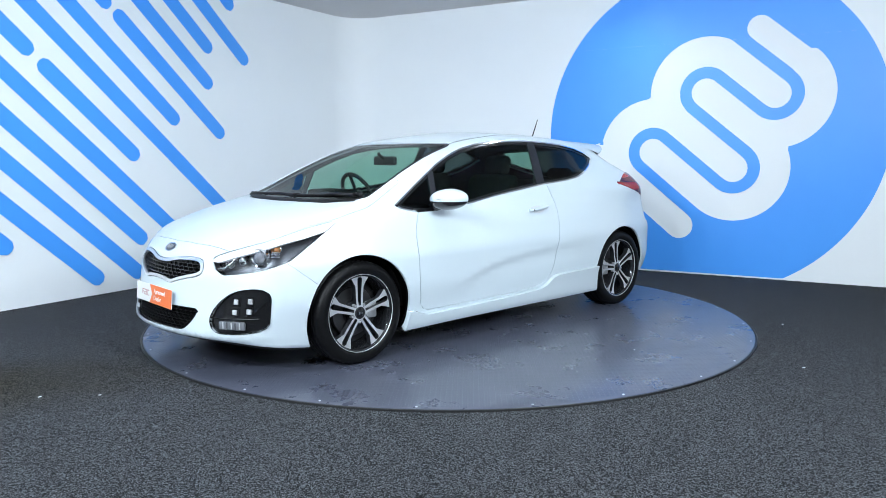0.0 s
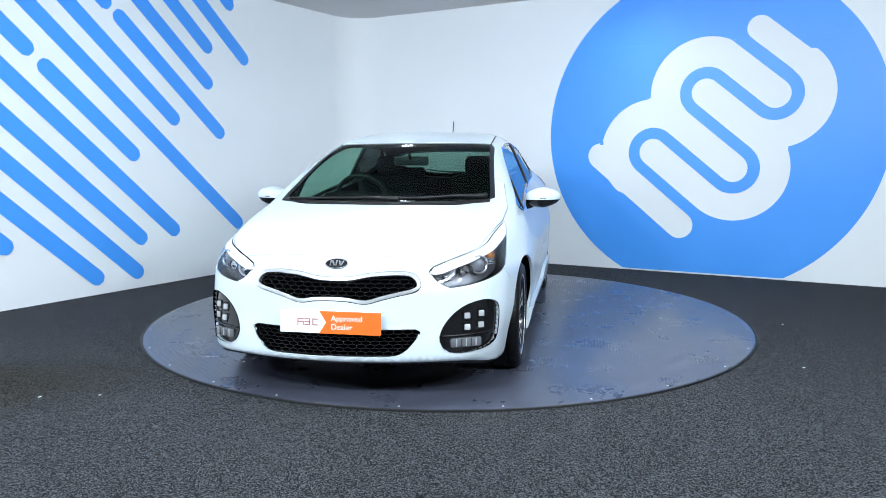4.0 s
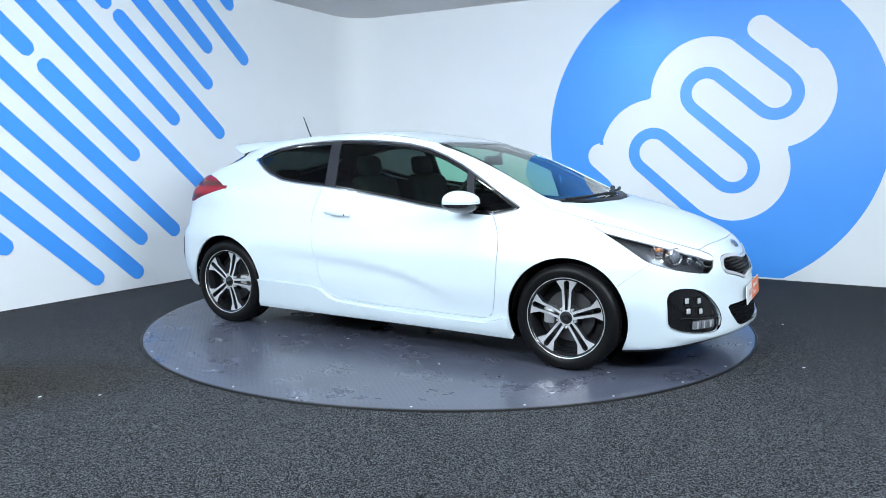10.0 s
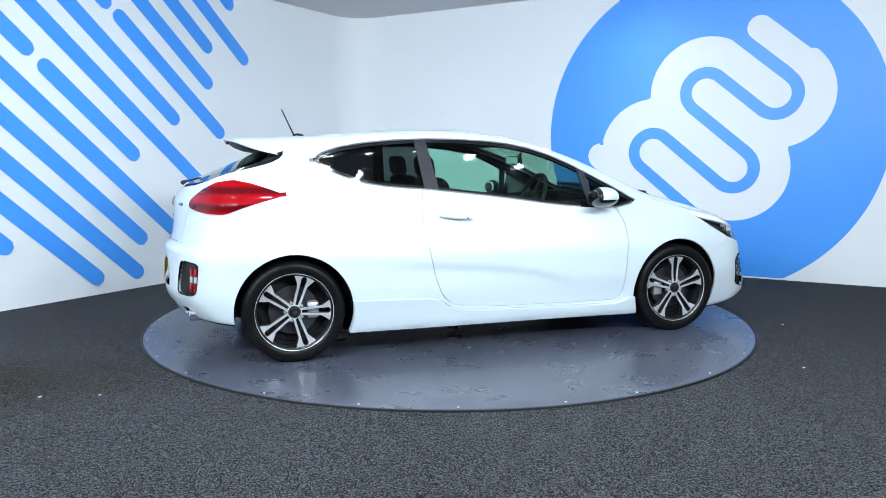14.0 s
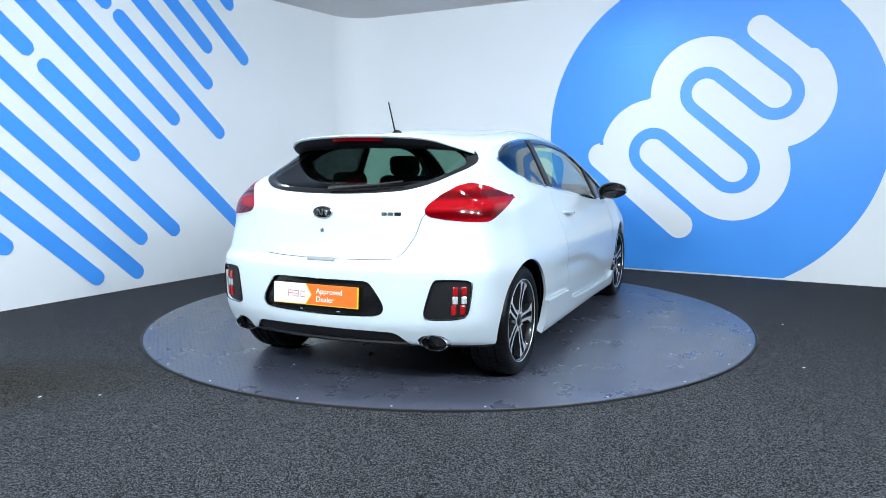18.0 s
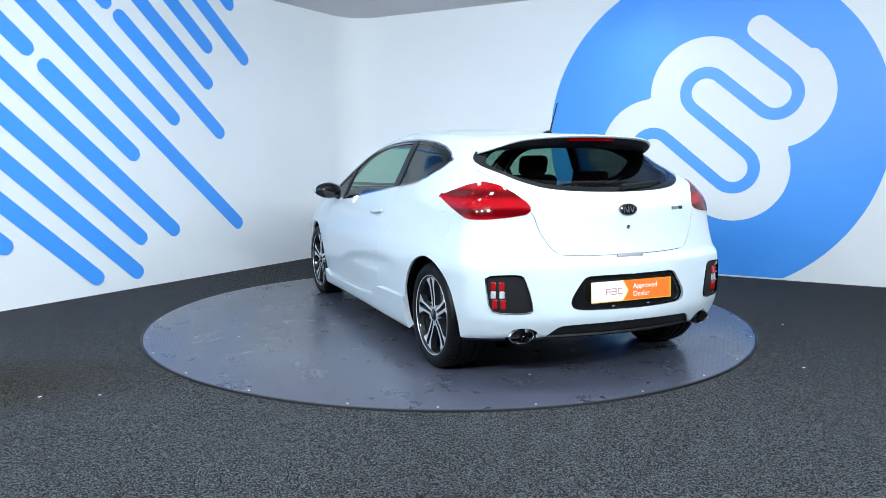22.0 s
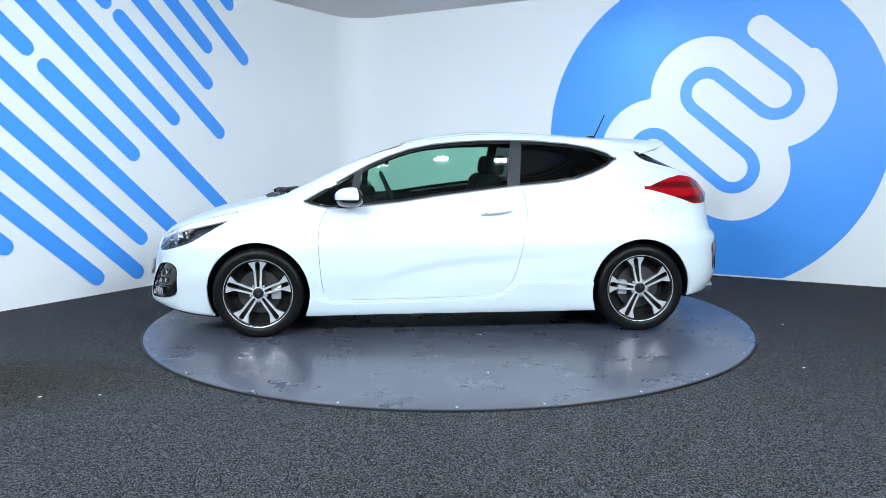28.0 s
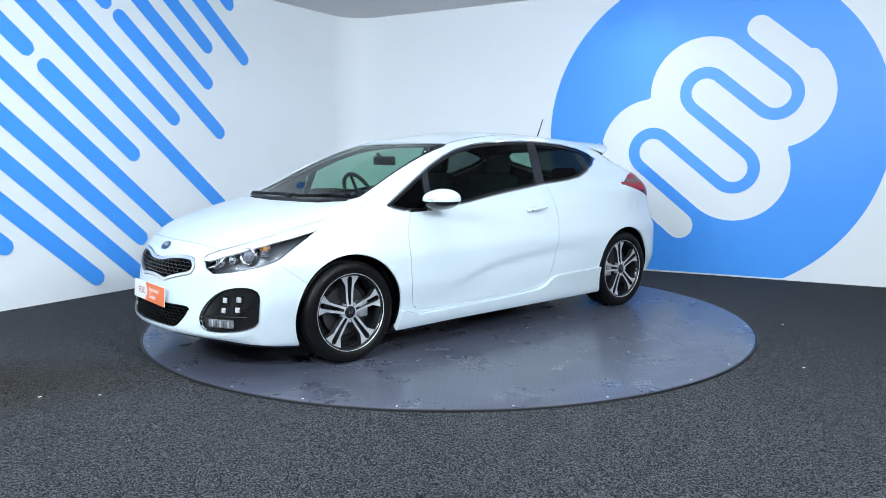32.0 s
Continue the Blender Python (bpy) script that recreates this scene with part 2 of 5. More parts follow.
NOSE = spline([(0.1, 2.120), (0.2, 2.199), (0.24, 2.235), (0.3, 2.229), (0.45, 2.202), (0.58, 2.185), (0.66, 2.164), (0.74, 2.140), (0.9, 2.004), (1.5, 1.846)])
TAIL = spline([(0.1, 1.907), (0.22, 1.978), (0.3, 2.050), (0.4, 2.084), (0.58, 2.076), (0.655, 2.073), (0.7, 2.035), (0.84, 2.012), (0.95, 2.005), (1.06, 1.969), (1.5, 1.909)])
SIDE = spline([(0.1, 0.811), (0.17, 0.858), (0.3, 0.883), (0.45, 0.905), (0.6, 0.907), (0.75, 0.876), (0.86, 0.837), (0.93, 0.802), (1.0, 0.771), (1.1, 0.727), (1.2, 0.682), (1.3, 0.635), (1.36, 0.604), (1.45, 0.53)])
PLAN = spline([(-2.2, 0.863), (-1.9, 0.918), (-1.6, 0.974), (-1.3, 1.004), (-0.6, 0.997), (0.4, 0.992), (1.25, 1.008), (1.55, 0.980), (1.8, 0.937), (2, 0.874), (2.2, 0.775)])
CROWN = spline([(-2.1, 0.226), (-1.5, 0.112), (-1.2, 0.105), (-0.5, 0.087), (0.1, 0.062), (0.5, 0.031), (0.8, 0.042), (1.3, 0.056), (1.7, 0.097), (2.1, 0.129)])
# how the flanks part from that at the back and at the front, by height
REAR = spline([(0.3, -0.001), (0.5, -0.007), (0.7, -0.000), (0.85, -0.007), (0.95, 0.007), (1.05, -0.035), (1.15, -0.072), (1.25, -0.067), (1.35, -0.068)])
FRONT = spline([(0.2, -0.031), (0.4, -0.023), (0.6, -0.033), (0.75, -0.046), (0.9, -0.054), (1.05, -0.045)])
# how strongly nose and tail curve in plan, by height
NOSE_BOW = spline([(0.2, 0.359), (0.45, 0.399), (0.7, 0.410), (0.95, 0.385)])
TAIL_BOW = spline([(0.3, 0.318), (0.55, 0.295), (0.75, 0.312), (1, 0.366), (1.25, 0.399)])
FLOOR = spline([(-2.2, 0.266), (-1.9, 0.253), (-1.68, 0.231), (-1.5, 0.196), (-1.0, 0.156), (0.98, 0.146), (1.6, 0.121), (1.75, 0.136), (1.9, 0.163), (2.1, 0.202), (2.25, 0.206)])
CREASE = spline([(-0.85, 0.573), (-0.48, 0.560), (-0.28, 0.548), (-0.08, 0.530), (0.08, 0.511), (0.24, 0.483), (0.44, 0.427), (0.60, 0.372)])


def car_field(p):
    """Below zero inside the car's body."""
    x, y, z = p[..., 0], np.abs(p[..., 1]), p[..., 2]
    hips = 0.055 * step(-0.5, -1.35, x) * np.exp(-((z - 1.0) / 0.16) ** 2)
    d = CREASE(x) - z
    scoop = 0.012 * step(-0.95, -0.30, x) * step(0.66, 0.25, x) * step(-0.020, 0.045, d) * step(0.22, 0.05, d)
    flank = SIDE(z) + hips + REAR(z) * step(-0.75, -1.65, x) + FRONT(z) * step(0.8, 1.7, x)
    side = (y - flank * PLAN(x) + scoop) * 0.95
    top = (z - TOP(x) + CROWN(x) * y * y) * 0.87
    nose = (x - NOSE(z) + NOSE_BOW(z) * y * y + 0.10 * y ** 6) * 0.93
    tail = (-x - TAIL(z) + TAIL_BOW(z) * y * y + 0.12 * y ** 6) * 0.93
    low = FLOOR(x) - z
    f = smax(top, side, 0.10)
    f = smax(f, nose, 0.11)
    f = smax(f, tail, 0.09)
    return smax(f, low, 0.03)


def car_normal(p, e=2e-3):
    g = np.stack([car_field(p + np.eye(3)[i] * e) - car_field(p - np.eye(3)[i] * e) for i in range(3)], -1)
    return g / np.linalg.norm(g, axis=-1, keepdims=True)


# ---- the room ----
CORNER, LEFT, RIGHT = Vector((-1.237, 4.172, 0)), radians(59.08 + 180), radians(-28.78)
HEIGHT = 2.99
FLOOR_Z = -0.012
LEFT_U, RIGHT_U = Vector((math.cos(LEFT), math.sin(LEFT), 0)), Vector((math.cos(RIGHT), math.sin(RIGHT), 0))
WALL_L, WALL_R, ROUND = 11.5, 12.5, 0.42


def room_outline():
    """The inner line of the walls, with the rounded corner, and their back line."""
    bisect = (LEFT_U + RIGHT_U).normalized()
    half = LEFT_U.angle(RIGHT_U) / 2
    c = CORNER + bisect * ROUND / math.sin(half)
    a = CORNER + LEFT_U * ROUND / math.tan(half)
    b = CORNER + RIGHT_U * ROUND / math.tan(half)
    pts = [CORNER + LEFT_U * WALL_L, a]
    va, vb = a - c, b - c
    for i in range(1, 12):
        pts.append(c + va.lerp(vb, i / 12).normalized() * ROUND)
    return pts + [b, CORNER + RIGHT_U * WALL_R]


def wall(name, pts, label, h=HEIGHT):
    bm = bmesh.new()
    n = len(pts)
    out = []
    for i, p in enumerate(pts):
        d = (pts[min(i + 1, n - 1)] - pts[max(i - 1, 0)]).normalized()
        out.append(p + Vector((-d.y, d.x, 0)) * 0.12)
    rows = [[bm.verts.new((q.x, q.y, z)) for q in line] for line, z in ((pts, FLOOR_Z), (pts, h), (out, h), (out, FLOOR_Z))]
    for a, b in zip(rows, rows[1:] + rows[:1]):
        for i in range(n - 1):
            bm.faces.new((a[i], a[i + 1], b[i + 1], b[i]))
    bm.faces.new([r[0] for r in rows])
    bm.faces.new([r[-1] for r in rows][::-1])
    bmesh.ops.recalc_face_normals(bm, faces=bm.faces[:])
    ob = part(name, bm, WALL, smooth=True)
    return tagged(ob, label, "wall", kind="structure")


line = room_outline()
wall("wall_back", line, "white painted studio walls meeting in a rounded corner")
FAR_L, FAR_R = line[0], line[-1]
FAR = FAR_L + (FAR_R - CORNER)
wall("wall_front", [FAR_R, FAR], "plain white wall behind the camera")
wall("wall_side", [FAR, FAR_L], "plain white side wall of the studio")

bm = bmesh.new()
quad = [FAR_L - RIGHT_U, CORNER - LEFT_U - RIGHT_U, FAR_R - LEFT_U, FAR]
for z0, z1 in ((HEIGHT, HEIGHT + 0.15),):
    low = [bm.verts.new((p.x, p.y, z0)) for p in quad]
    top = [bm.verts.new((p.x, p.y, z1)) for p in quad]
    bm.faces.new(low), bm.faces.new(top[::-1])
    for i in range(4):
        bm.faces.new((low[i], low[(i + 1) % 4], top[(i + 1) % 4], top[i]))
bmesh.ops.recalc_face_normals(bm, faces=bm.faces[:])
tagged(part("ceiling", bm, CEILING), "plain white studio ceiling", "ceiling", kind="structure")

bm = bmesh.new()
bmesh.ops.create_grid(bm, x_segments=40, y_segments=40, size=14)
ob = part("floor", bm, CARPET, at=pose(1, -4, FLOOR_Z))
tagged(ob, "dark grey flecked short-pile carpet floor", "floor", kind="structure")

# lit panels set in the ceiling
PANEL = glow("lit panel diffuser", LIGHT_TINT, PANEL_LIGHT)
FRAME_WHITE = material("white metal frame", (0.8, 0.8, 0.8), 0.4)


def ceiling_panel(x, y, turn=0, size=0.135):
    e = new("ceiling_panel")
    bm = bmesh.new()
    box(bm, -size / 2, size / 2, -size / 2, size / 2, -0.012, -0.004)
    part("diffuser", bm, PANEL, e)
    # rims made deep to keep light off the tops of the walls
    bm = bmesh.new()
    h = size / 2
    for a, b, c, d in ((-h - .03, h + .03, h, h + .03), (-h - .03, h + .03, -h - .03, -h), (-h - .03, -h, -h, h), (h, h + .03, -h, h)):
        box(bm, a, b, c, d, -0.058, 0.01, 0.003)
    part("frame", bm, FRAME_WHITE, e)
    e.matrix_basis = pose(x, y, HEIGHT - 0.001, 0, 0, turn)
    return tagged(e, "square white lit panel set in the ceiling", "ceiling light", "ceiling light panels")


# panels from (-0.55, 2.2) on are added, unseen, to brighten the upper walls
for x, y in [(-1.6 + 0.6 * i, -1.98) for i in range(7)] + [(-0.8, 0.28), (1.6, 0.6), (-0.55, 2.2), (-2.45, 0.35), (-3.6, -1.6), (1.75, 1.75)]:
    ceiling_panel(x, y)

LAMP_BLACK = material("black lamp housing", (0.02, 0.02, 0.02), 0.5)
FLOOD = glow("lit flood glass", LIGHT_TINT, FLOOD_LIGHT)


def unseen_flood(x, y, z, aim):
    """An added, unseen round flood on a bracket under the ceiling, turned towards aim."""
    e = new("unseen_flood")
    m = look((x, y, z), aim)
    e.matrix_basis = m
    bm = lathe([(0.0, 0.09), (0.06, 0.085), (0.10, 0.05), (0.112, 0.0), (0.112, -0.012), (0.096, -0.012), (0.096, 0.003)], 32, "Z")
    part("housing", bm, LAMP_BLACK, e, "", True)
    part("glass", lathe([(0.0, -0.004), (0.06, -0.003), (0.09, 0.0), (0.095, 0.003)], 32, "Z"), FLOOD, e, "bright round glass", True)
    top = m.inverted() @ Vector((x, y, HEIGHT - 0.002))
    back = Vector((0, 0, 0.06))
    part("bracket", tube([back, (back + top) / 2, top], 0.015, 8), LAMP_BLACK, e, "", True)
    return tagged(e, "unseen round black flood lamp added under the ceiling", "flood lamp", "flood lamps")


# out of view above the camera, for front light on walls and car
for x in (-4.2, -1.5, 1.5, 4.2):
    unseen_flood(x, -5.0, 2.72, (x * 0.75, 3.4, 1.9))
# two more added floods, to brighten the table before the car
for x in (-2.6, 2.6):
    unseen_flood(x, -4.9, 2.72, (x * 0.3, -1.0, 0.2))



# the blue film on the walls
def film(name, u, s0, s1, z0, z1, field, label, grain=0.05, under=None):
    """A thin film on a wall, in the wall's own metres: s from the corner, z up."""
    bm = bmesh.new()
    nu, nv = int((s1 - s0) / grain), int((z1 - z0) / grain)
    grid = [[bm.verts.new((s0 + (s1 - s0) * i / nu, z0 + (z1 - z0) * j / nv, 0)) for j in range(nv + 1)] for i in range(nu + 1)]
    for i in range(nu):
        for j in range(nv):
            bm.faces.new((grid[i][j], grid[i + 1][j], grid[i + 1][j + 1], grid[i][j + 1]))
    f = lambda p: field(p[:, 0], p[:, 1])
    cut(bm, f)
    d = f(centres(bm))
    bmesh.ops.delete(bm, geom=[q for q, k in zip(bm.faces[:], d) if k > 0], context="FACES")
    bmesh.ops.dissolve_limit(bm, angle_limit=0.01, verts=bm.verts[:], edges=bm.edges[:])
    back = bmesh.ops.extrude_face_region(bm, geom=bm.faces[:])
    for v in back["geom"]:
        if isinstance(v, bmesh.types.BMVert):
            v.co.z += 0.0012
    inward = Vector((-u.y, u.x, 0))
    if inward.dot(Vector((0, -3, 0)) - CORNER) < 0:
        inward = -inward
    bmesh.ops.recalc_face_normals(bm, faces=bm.faces[:])
    o = CORNER + inward * 0.004
    m = Matrix(((u.x, 0, inward.x, o.x), (u.y, 0, inward.y, o.y), (0, 1, 0, 0), (0, 0, 0, 1)))
    ob = part(name, bm, BLUE)
    ob.data.transform(m)
    if m.to_3x3().determinant() < 0:
        ob.data.flip_normals()
    ob.parent = under
    return ob if under else tagged(ob, label, "wall graphic")


def capsule(s_low, s_high, c, r=0.072):
    a, b = np.array((s_low, s_low + c)), np.array((s_high, s_low + c + 0.9 * (s_high - s_low)))

    def f(s, z):
        p = np.stack([s, z], -1) - a
        e = b - a
        h = np.clip(p @ e / (e @ e), 0, 1)
        return np.sqrt(((p - h[..., None] * e) ** 2).sum(-1)) - r
    return f


TOPZ = HEIGHT - 0.02
# (low end along the wall, high end, height of the low end less its place along the wall)
for s_low, s_high, c in ((2.11, 2.5, 0.73), (1.925, 2.9, 0.365), (2.425, 3.4, -0.065), (2.44, 3.8, -0.445), (2.305, 3.43, -0.815), (3.575, 4.4, -0.955), (2.88, 4.8, -1.268),
                         (2.092, 5.2, -1.574), (3.362, 4.165, -2.10), (4.32, 5.7, -2.192), (2.94, 6.0, -2.427), (3.325, 6.4, -2.86), (3.386, 6.8, -3.242), (3.806, 7.1, -3.664),
                         (4.605, 7.4, -4.095)):
    shape = capsule(s_low, s_high, c)
    stripe = film("wall_stripe", LEFT_U, s_low - 0.15, s_high + 0.15, max(0.01, s_low + c - 0.15), min(TOPZ, s_low + c + 0.9 * (s_high - s_low) + 0.15), shape,
                  "diagonal sky-blue vinyl stripe with rounded ends on white wall", 0.045)
    tagged(stripe, group="wall stripes")


def emblem(s, z):
    """The blue disc with its white looped band cut out of it."""
    disc = np.hypot(s - 4.434, z - 1.475) - 1.678
    a = radians(40)
    p, q = s * math.sin(a) + z * math.cos(a), s * math.cos(a) - z * math.sin(a)
    r = 0.199
    bends = [(4.683, 2.724, 1), (4.287, 2.191, -1), (3.884, 2.912, 1), (3.489, 2.18, -1)]

    def leg(p0, qa, qb):
        return np.hypot(p - p0, q - np.clip(q, qa, qb))

    path = leg(bends[0][0] + r, 1.3, bends[0][1])
    band = leg(5.067, 2.176, bends[0][1]) - 0.12
    rim = []
    for i, (pc, qc, side) in enumerate(bends):
        bend = np.where((q - qc) * side >= 0, np.abs(np.hypot(p - pc, q - qc) - r), 9.0)
        path = np.minimum(path, bend)
        rim.append(np.where((q - qc) * side >= -0.03, np.hypot(p - pc, q - qc) - (0.535 if side > 0 else 0.56), 9.0))
        if i + 1 < len(bends):
            lo, hi = sorted((qc, bends[i + 1][1]))
            path = np.minimum(path, leg((pc + bends[i + 1][0]) / 2, lo, hi))
            rim.append(np.where((q >= lo - 0.02) & (q <= hi + 0.02), np.abs(p - (pc + bends[i + 1][0]) / 2) - 0.361, 9.0))
    path = np.minimum(path, leg(bends[-1][0] - r, bends[-1][1], 3.8))
    rim.append(leg(bends[-1][0] - r - 0.198, 1.769, 2.905) - 0.14)
    rim.append(np.where((q > bends[-1][1] - 0.02) & (q < 2.92), np.abs(p - bends[-1][0] + r - 0.15) - 0.15, 9.0))
    rim.append(np.where((q > 2.19) & (q < bends[0][1] + 0.02), np.abs(p - bends[0][0] - r + 0.15) - 0.15, 9.0))
    white = band
    for k in rim:
        white = np.minimum(white, k)
    white = np.maximum(white, -(path - 0.058))
    return np.maximum(disc, -white)


roundel = tagged(new("wall_roundel"), "large sky-blue vinyl disc with a looped white band on white wall", "wall graphic")
for z0, z1 in ((0.005, 2.3845), (2.3848, TOPZ)):
    film("film_sheet", RIGHT_U, 2.70, 6.2, z0, z1, emblem, "", 0.035, roundel)

# ---- the turntable ----
table = new("turntable")
bm = lathe([(0.0, 0.0), (0.8, 0.0), (1.6, 0.0), (TABLE_R - 0.012, 0.0), (TABLE_R - 0.003, -0.002), (TABLE_R, -0.007), (TABLE_R, -0.03)], 160, "Z")
bmesh.ops.remove_doubles(bm, verts=bm.verts[:], dist=1e-5)
part("plate", bm, STEEL, table, smooth=True)
tagged(table, "round blue-grey steel turntable with a worn studded surface", "turntable")



def tread_studs():
    """Low raised bars on the plate, laid crosswise in turn on a square grid."""
    pitch, n = 0.020, int(TABLE_R / 0.020)
    i, j = np.meshgrid(np.arange(-n, n + 1), np.arange(-n, n + 1), indexing="ij")
    i, j = i.ravel(), j.ravel()
    keep = np.hypot(i, j) * pitch < TABLE_R - 0.035
    i, j = i[keep], j[keep]
    turn = np.where((i + j) % 2 == 0, 1.0, -1.0) * math.pi / 4
    c, sn = np.cos(turn), np.sin(turn)
    shape = np.array([(-0.0105, 0, 0), (0, -0.0032, 0), (0.0105, 0, 0), (0, 0.0032, 0), (-0.005, 0, 0.0006), (0.005, 0, 0.0006)])
    x = i[:, None] * pitch + shape[:, 0] * c[:, None] - shape[:, 1] * sn[:, None]
    y = j[:, None] * pitch + shape[:, 0] * sn[:, None] + shape[:, 1] * c[:, None]
    z = np.broadcast_to(shape[:, 2] + 0.0001, x.shape)
    verts = np.stack([x, y, z], -1).reshape(-1, 3)
    one = [(0, 1, 4), (1, 5, 4), (1, 2, 5), (2, 3, 5), (3, 4, 5), (3, 0, 4)]
    faces = [(a + k, b + k, d + k) for k in range(0, len(verts), 6) for a, b, d in one]
    return mesh_from(verts, faces, STEEL, False)


tagged(piece("tread_studs", tread_studs(), table, "worn raised tread bars"), kind="stuff")

# ---- the car ----
def body_half():
    """The left half of the body as a fine skin, found along rays from a line inside it."""
    rays = []
    phi = np.radians(np.linspace(-90, 90, 111))
    ring = np.stack([0 * phi, np.cos(phi), np.sin(phi)], -1)
    x0, x1, zc = -1.35, 1.45, 0.62
    for a in np.radians(np.linspace(88.5, 1.9, 46)):
        rays.append((x0, ring * math.cos(a) + np.array((-math.sin(a), 0, 0))))
    for x in np.linspace(x0, x1, 141):
        rays.append((x, ring))
    for a in np.radians(np.linspace(1.9, 88.5, 46)):
        rays.append((x1, ring * math.cos(a) + np.array((math.sin(a), 0, 0))))
    o = np.array([[(x, 0, zc)] * len(phi) for x, _ in rays], float)
    d = np.array([w for _, w in rays])
    lo, hi = np.zeros(o.shape[:2]), np.full(o.shape[:2], 1.6)
    for _ in range(34):
        mid = (lo + hi) / 2
        out = car_field(o + d * mid[..., None]) > 0
        lo, hi = np.where(out, lo, mid), np.where(out, mid, hi)
    p = o + d * hi[..., None]
    p[:, 0, 1] = p[:, -1, 1] = 0
    return p


def side_view(poly, lo=0.40):
    return lambda p: np.where(p[:, 1] > lo, poly(p[:, 0], p[:, 2]), 1.0)


def end_view(poly, x, sign):
    return lambda p: np.where(p[:, 0] * sign > x, poly(p[:, 1], p[:, 2]), 1.0)


def plan_view(poly, z):
    return lambda p: np.where(p[:, 2] > z, poly(p[:, 0], p[:, 1]), 1.0)


R = {}
R["dlo"] = side_view(polygon([(1.018, 0.926), (0.925, 0.980), (0.812, 1.045), (0.694, 1.108), (0.574, 1.172), (0.432, 1.234), (0.29, 1.281), (0.125, 1.314), (-0.021, 1.329), (-0.207, 1.340), (-0.415, 1.343), (-0.624, 1.336),
                              (-0.833, 1.318), (-1.0, 1.290), (-1.124, 1.250), (-1.180, 1.206), (-1.113, 1.156), (-1.0, 1.106), (-0.869, 1.063), (-0.744, 1.043), (-0.6, 1.029), (-0.457, 1.019), (-0.292, 1.0),
                              (-0.089, 0.976), (0.113, 0.951), (0.336, 0.917), (0.475, 0.902), (0.613, 0.890), (0.731, 0.881), (0.848, 0.879), (0.915, 0.892), (0.975, 0.906)], 0.002), 0.5)
R["door"] = side_view(polygon([(-0.496, 1.02), (-0.514, 0.926), (-0.522, 0.851), (-0.513, 0.753), (-0.48, 0.595), (-0.445, 0.451), (-0.41, 0.37), (-0.375, 0.326), (-0.335, 0.299), (-0.244, 0.278), (-0.083, 0.267), (0.119, 0.262),
                               (0.542, 0.257), (0.80, 0.257), (0.845, 0.264), (0.876, 0.296), (0.893, 0.391), (0.903, 0.532), (0.91, 0.67), (0.902, 0.766), (0.86, 0.86), (0.80, 0.92), (0.6, 1.0), (0.3, 1.1), (-0.3, 1.15)]), 0.5)
R["skirt"] = side_view(polygon([(-1.1, 0.367), (-0.70, 0.357), (-0.49, 0.350), (-0.43, 0.338), (-0.39, 0.312), (-0.355, 0.284), (-0.285, 0.263), (-0.083, 0.251), (0.12, 0.244), (0.543, 0.236), (0.83, 0.235), (0.888, 0.251), (0.94, 0.273), (1.1, 0.277),
                                (1.1, 0.0), (-1.1, 0.0)]), 0.5)
WHEELS = ((1.325, 0.31), (-1.325, 0.31))
ARCH = 0.352
R["arch_f"] = lambda p: np.where(p[:, 1] > 0.5, np.hypot(p[:, 0] - 1.325, p[:, 2] - 0.305) - ARCH, 1.0)
R["arch_r"] = lambda p: np.where(p[:, 1] > 0.5, np.hypot(p[:, 0] + 1.325, p[:, 2] - 0.305) - ARCH, 1.0)
R["headlamp"] = side_view(polygon([(1.426, 0.857), (1.55, 0.833), (1.663, 0.808), (1.817, 0.765), (1.914, 0.731), (1.988, 0.70), (2.032, 0.676), (2.053, 0.653), (2.062, 0.608), (2.05, 0.582), (1.993, 0.593), (1.90, 0.616), (1.826, 0.638), (1.765, 0.660), (1.69, 0.706), (1.58, 0.770), (1.495, 0.818)], 0.003), 0.40)
R["grille"] = end_view(polygon([(-0.1, 0.629), (0.014, 0.630), (0.084, 0.632), (0.138, 0.643), (0.206, 0.654), (0.331, 0.659), (0.395, 0.651), (0.424, 0.622), (0.434, 0.585), (0.405, 0.565), (0.318, 0.548), (0.234, 0.527), (0.185, 0.511), (0.145, 0.511), (0.095, 0.521), (0.025, 0.525), (-0.1, 0.525)], 0.003, rounds=1), 1.8, 1)
R["intake"] = end_view(polygon([(-0.1, 0.381), (0.36, 0.382), (0.42, 0.382), (0.432, 0.362), (0.408, 0.325), (0.370, 0.283), (0.33, 0.261), (0.28, 0.258), (-0.1, 0.257)], 0.004, rounds=2), 1.8, 1)
R["fog"] = end_view(polygon([(0.785, 0.48), (0.765, 0.503), (0.72, 0.508), (0.65, 0.492), (0.59, 0.450), (0.545, 0.392), (0.528, 0.335), (0.545, 0.292), (0.585, 0.266), (0.66, 0.265), (0.74, 0.272), (0.775, 0.293), (0.786, 0.355), (0.79, 0.44)], 0.004, rounds=2), 1.6, 1)
R["screen"] = plan_view(polygon([(0.345, -0.1), (0.345, 0.0), (0.335, 0.26), (0.325, 0.45), (0.322, 0.565), (0.374, 0.588), (0.618, 0.612), (0.859, 0.643), (1.056, 0.672), (1.135, 0.682), (1.187, 0.640), (1.271, 0.545), (1.31, 0.473), (1.346, 0.305), (1.375, 0.05), (1.375, -0.1)]), 0.8)
R["bonnet"] = plan_view(polygon([(2.052, -0.1), (2.05, 0.0), (2.036, 0.24), (2.0, 0.47), (1.985, 0.545), (1.914, 0.630), (1.817, 0.694), (1.663, 0.724), (1.55, 0.741), (1.426, 0.762), (1.2, 0.765), (0.9, 0.71), (0.9, -0.1)]), 0.66)
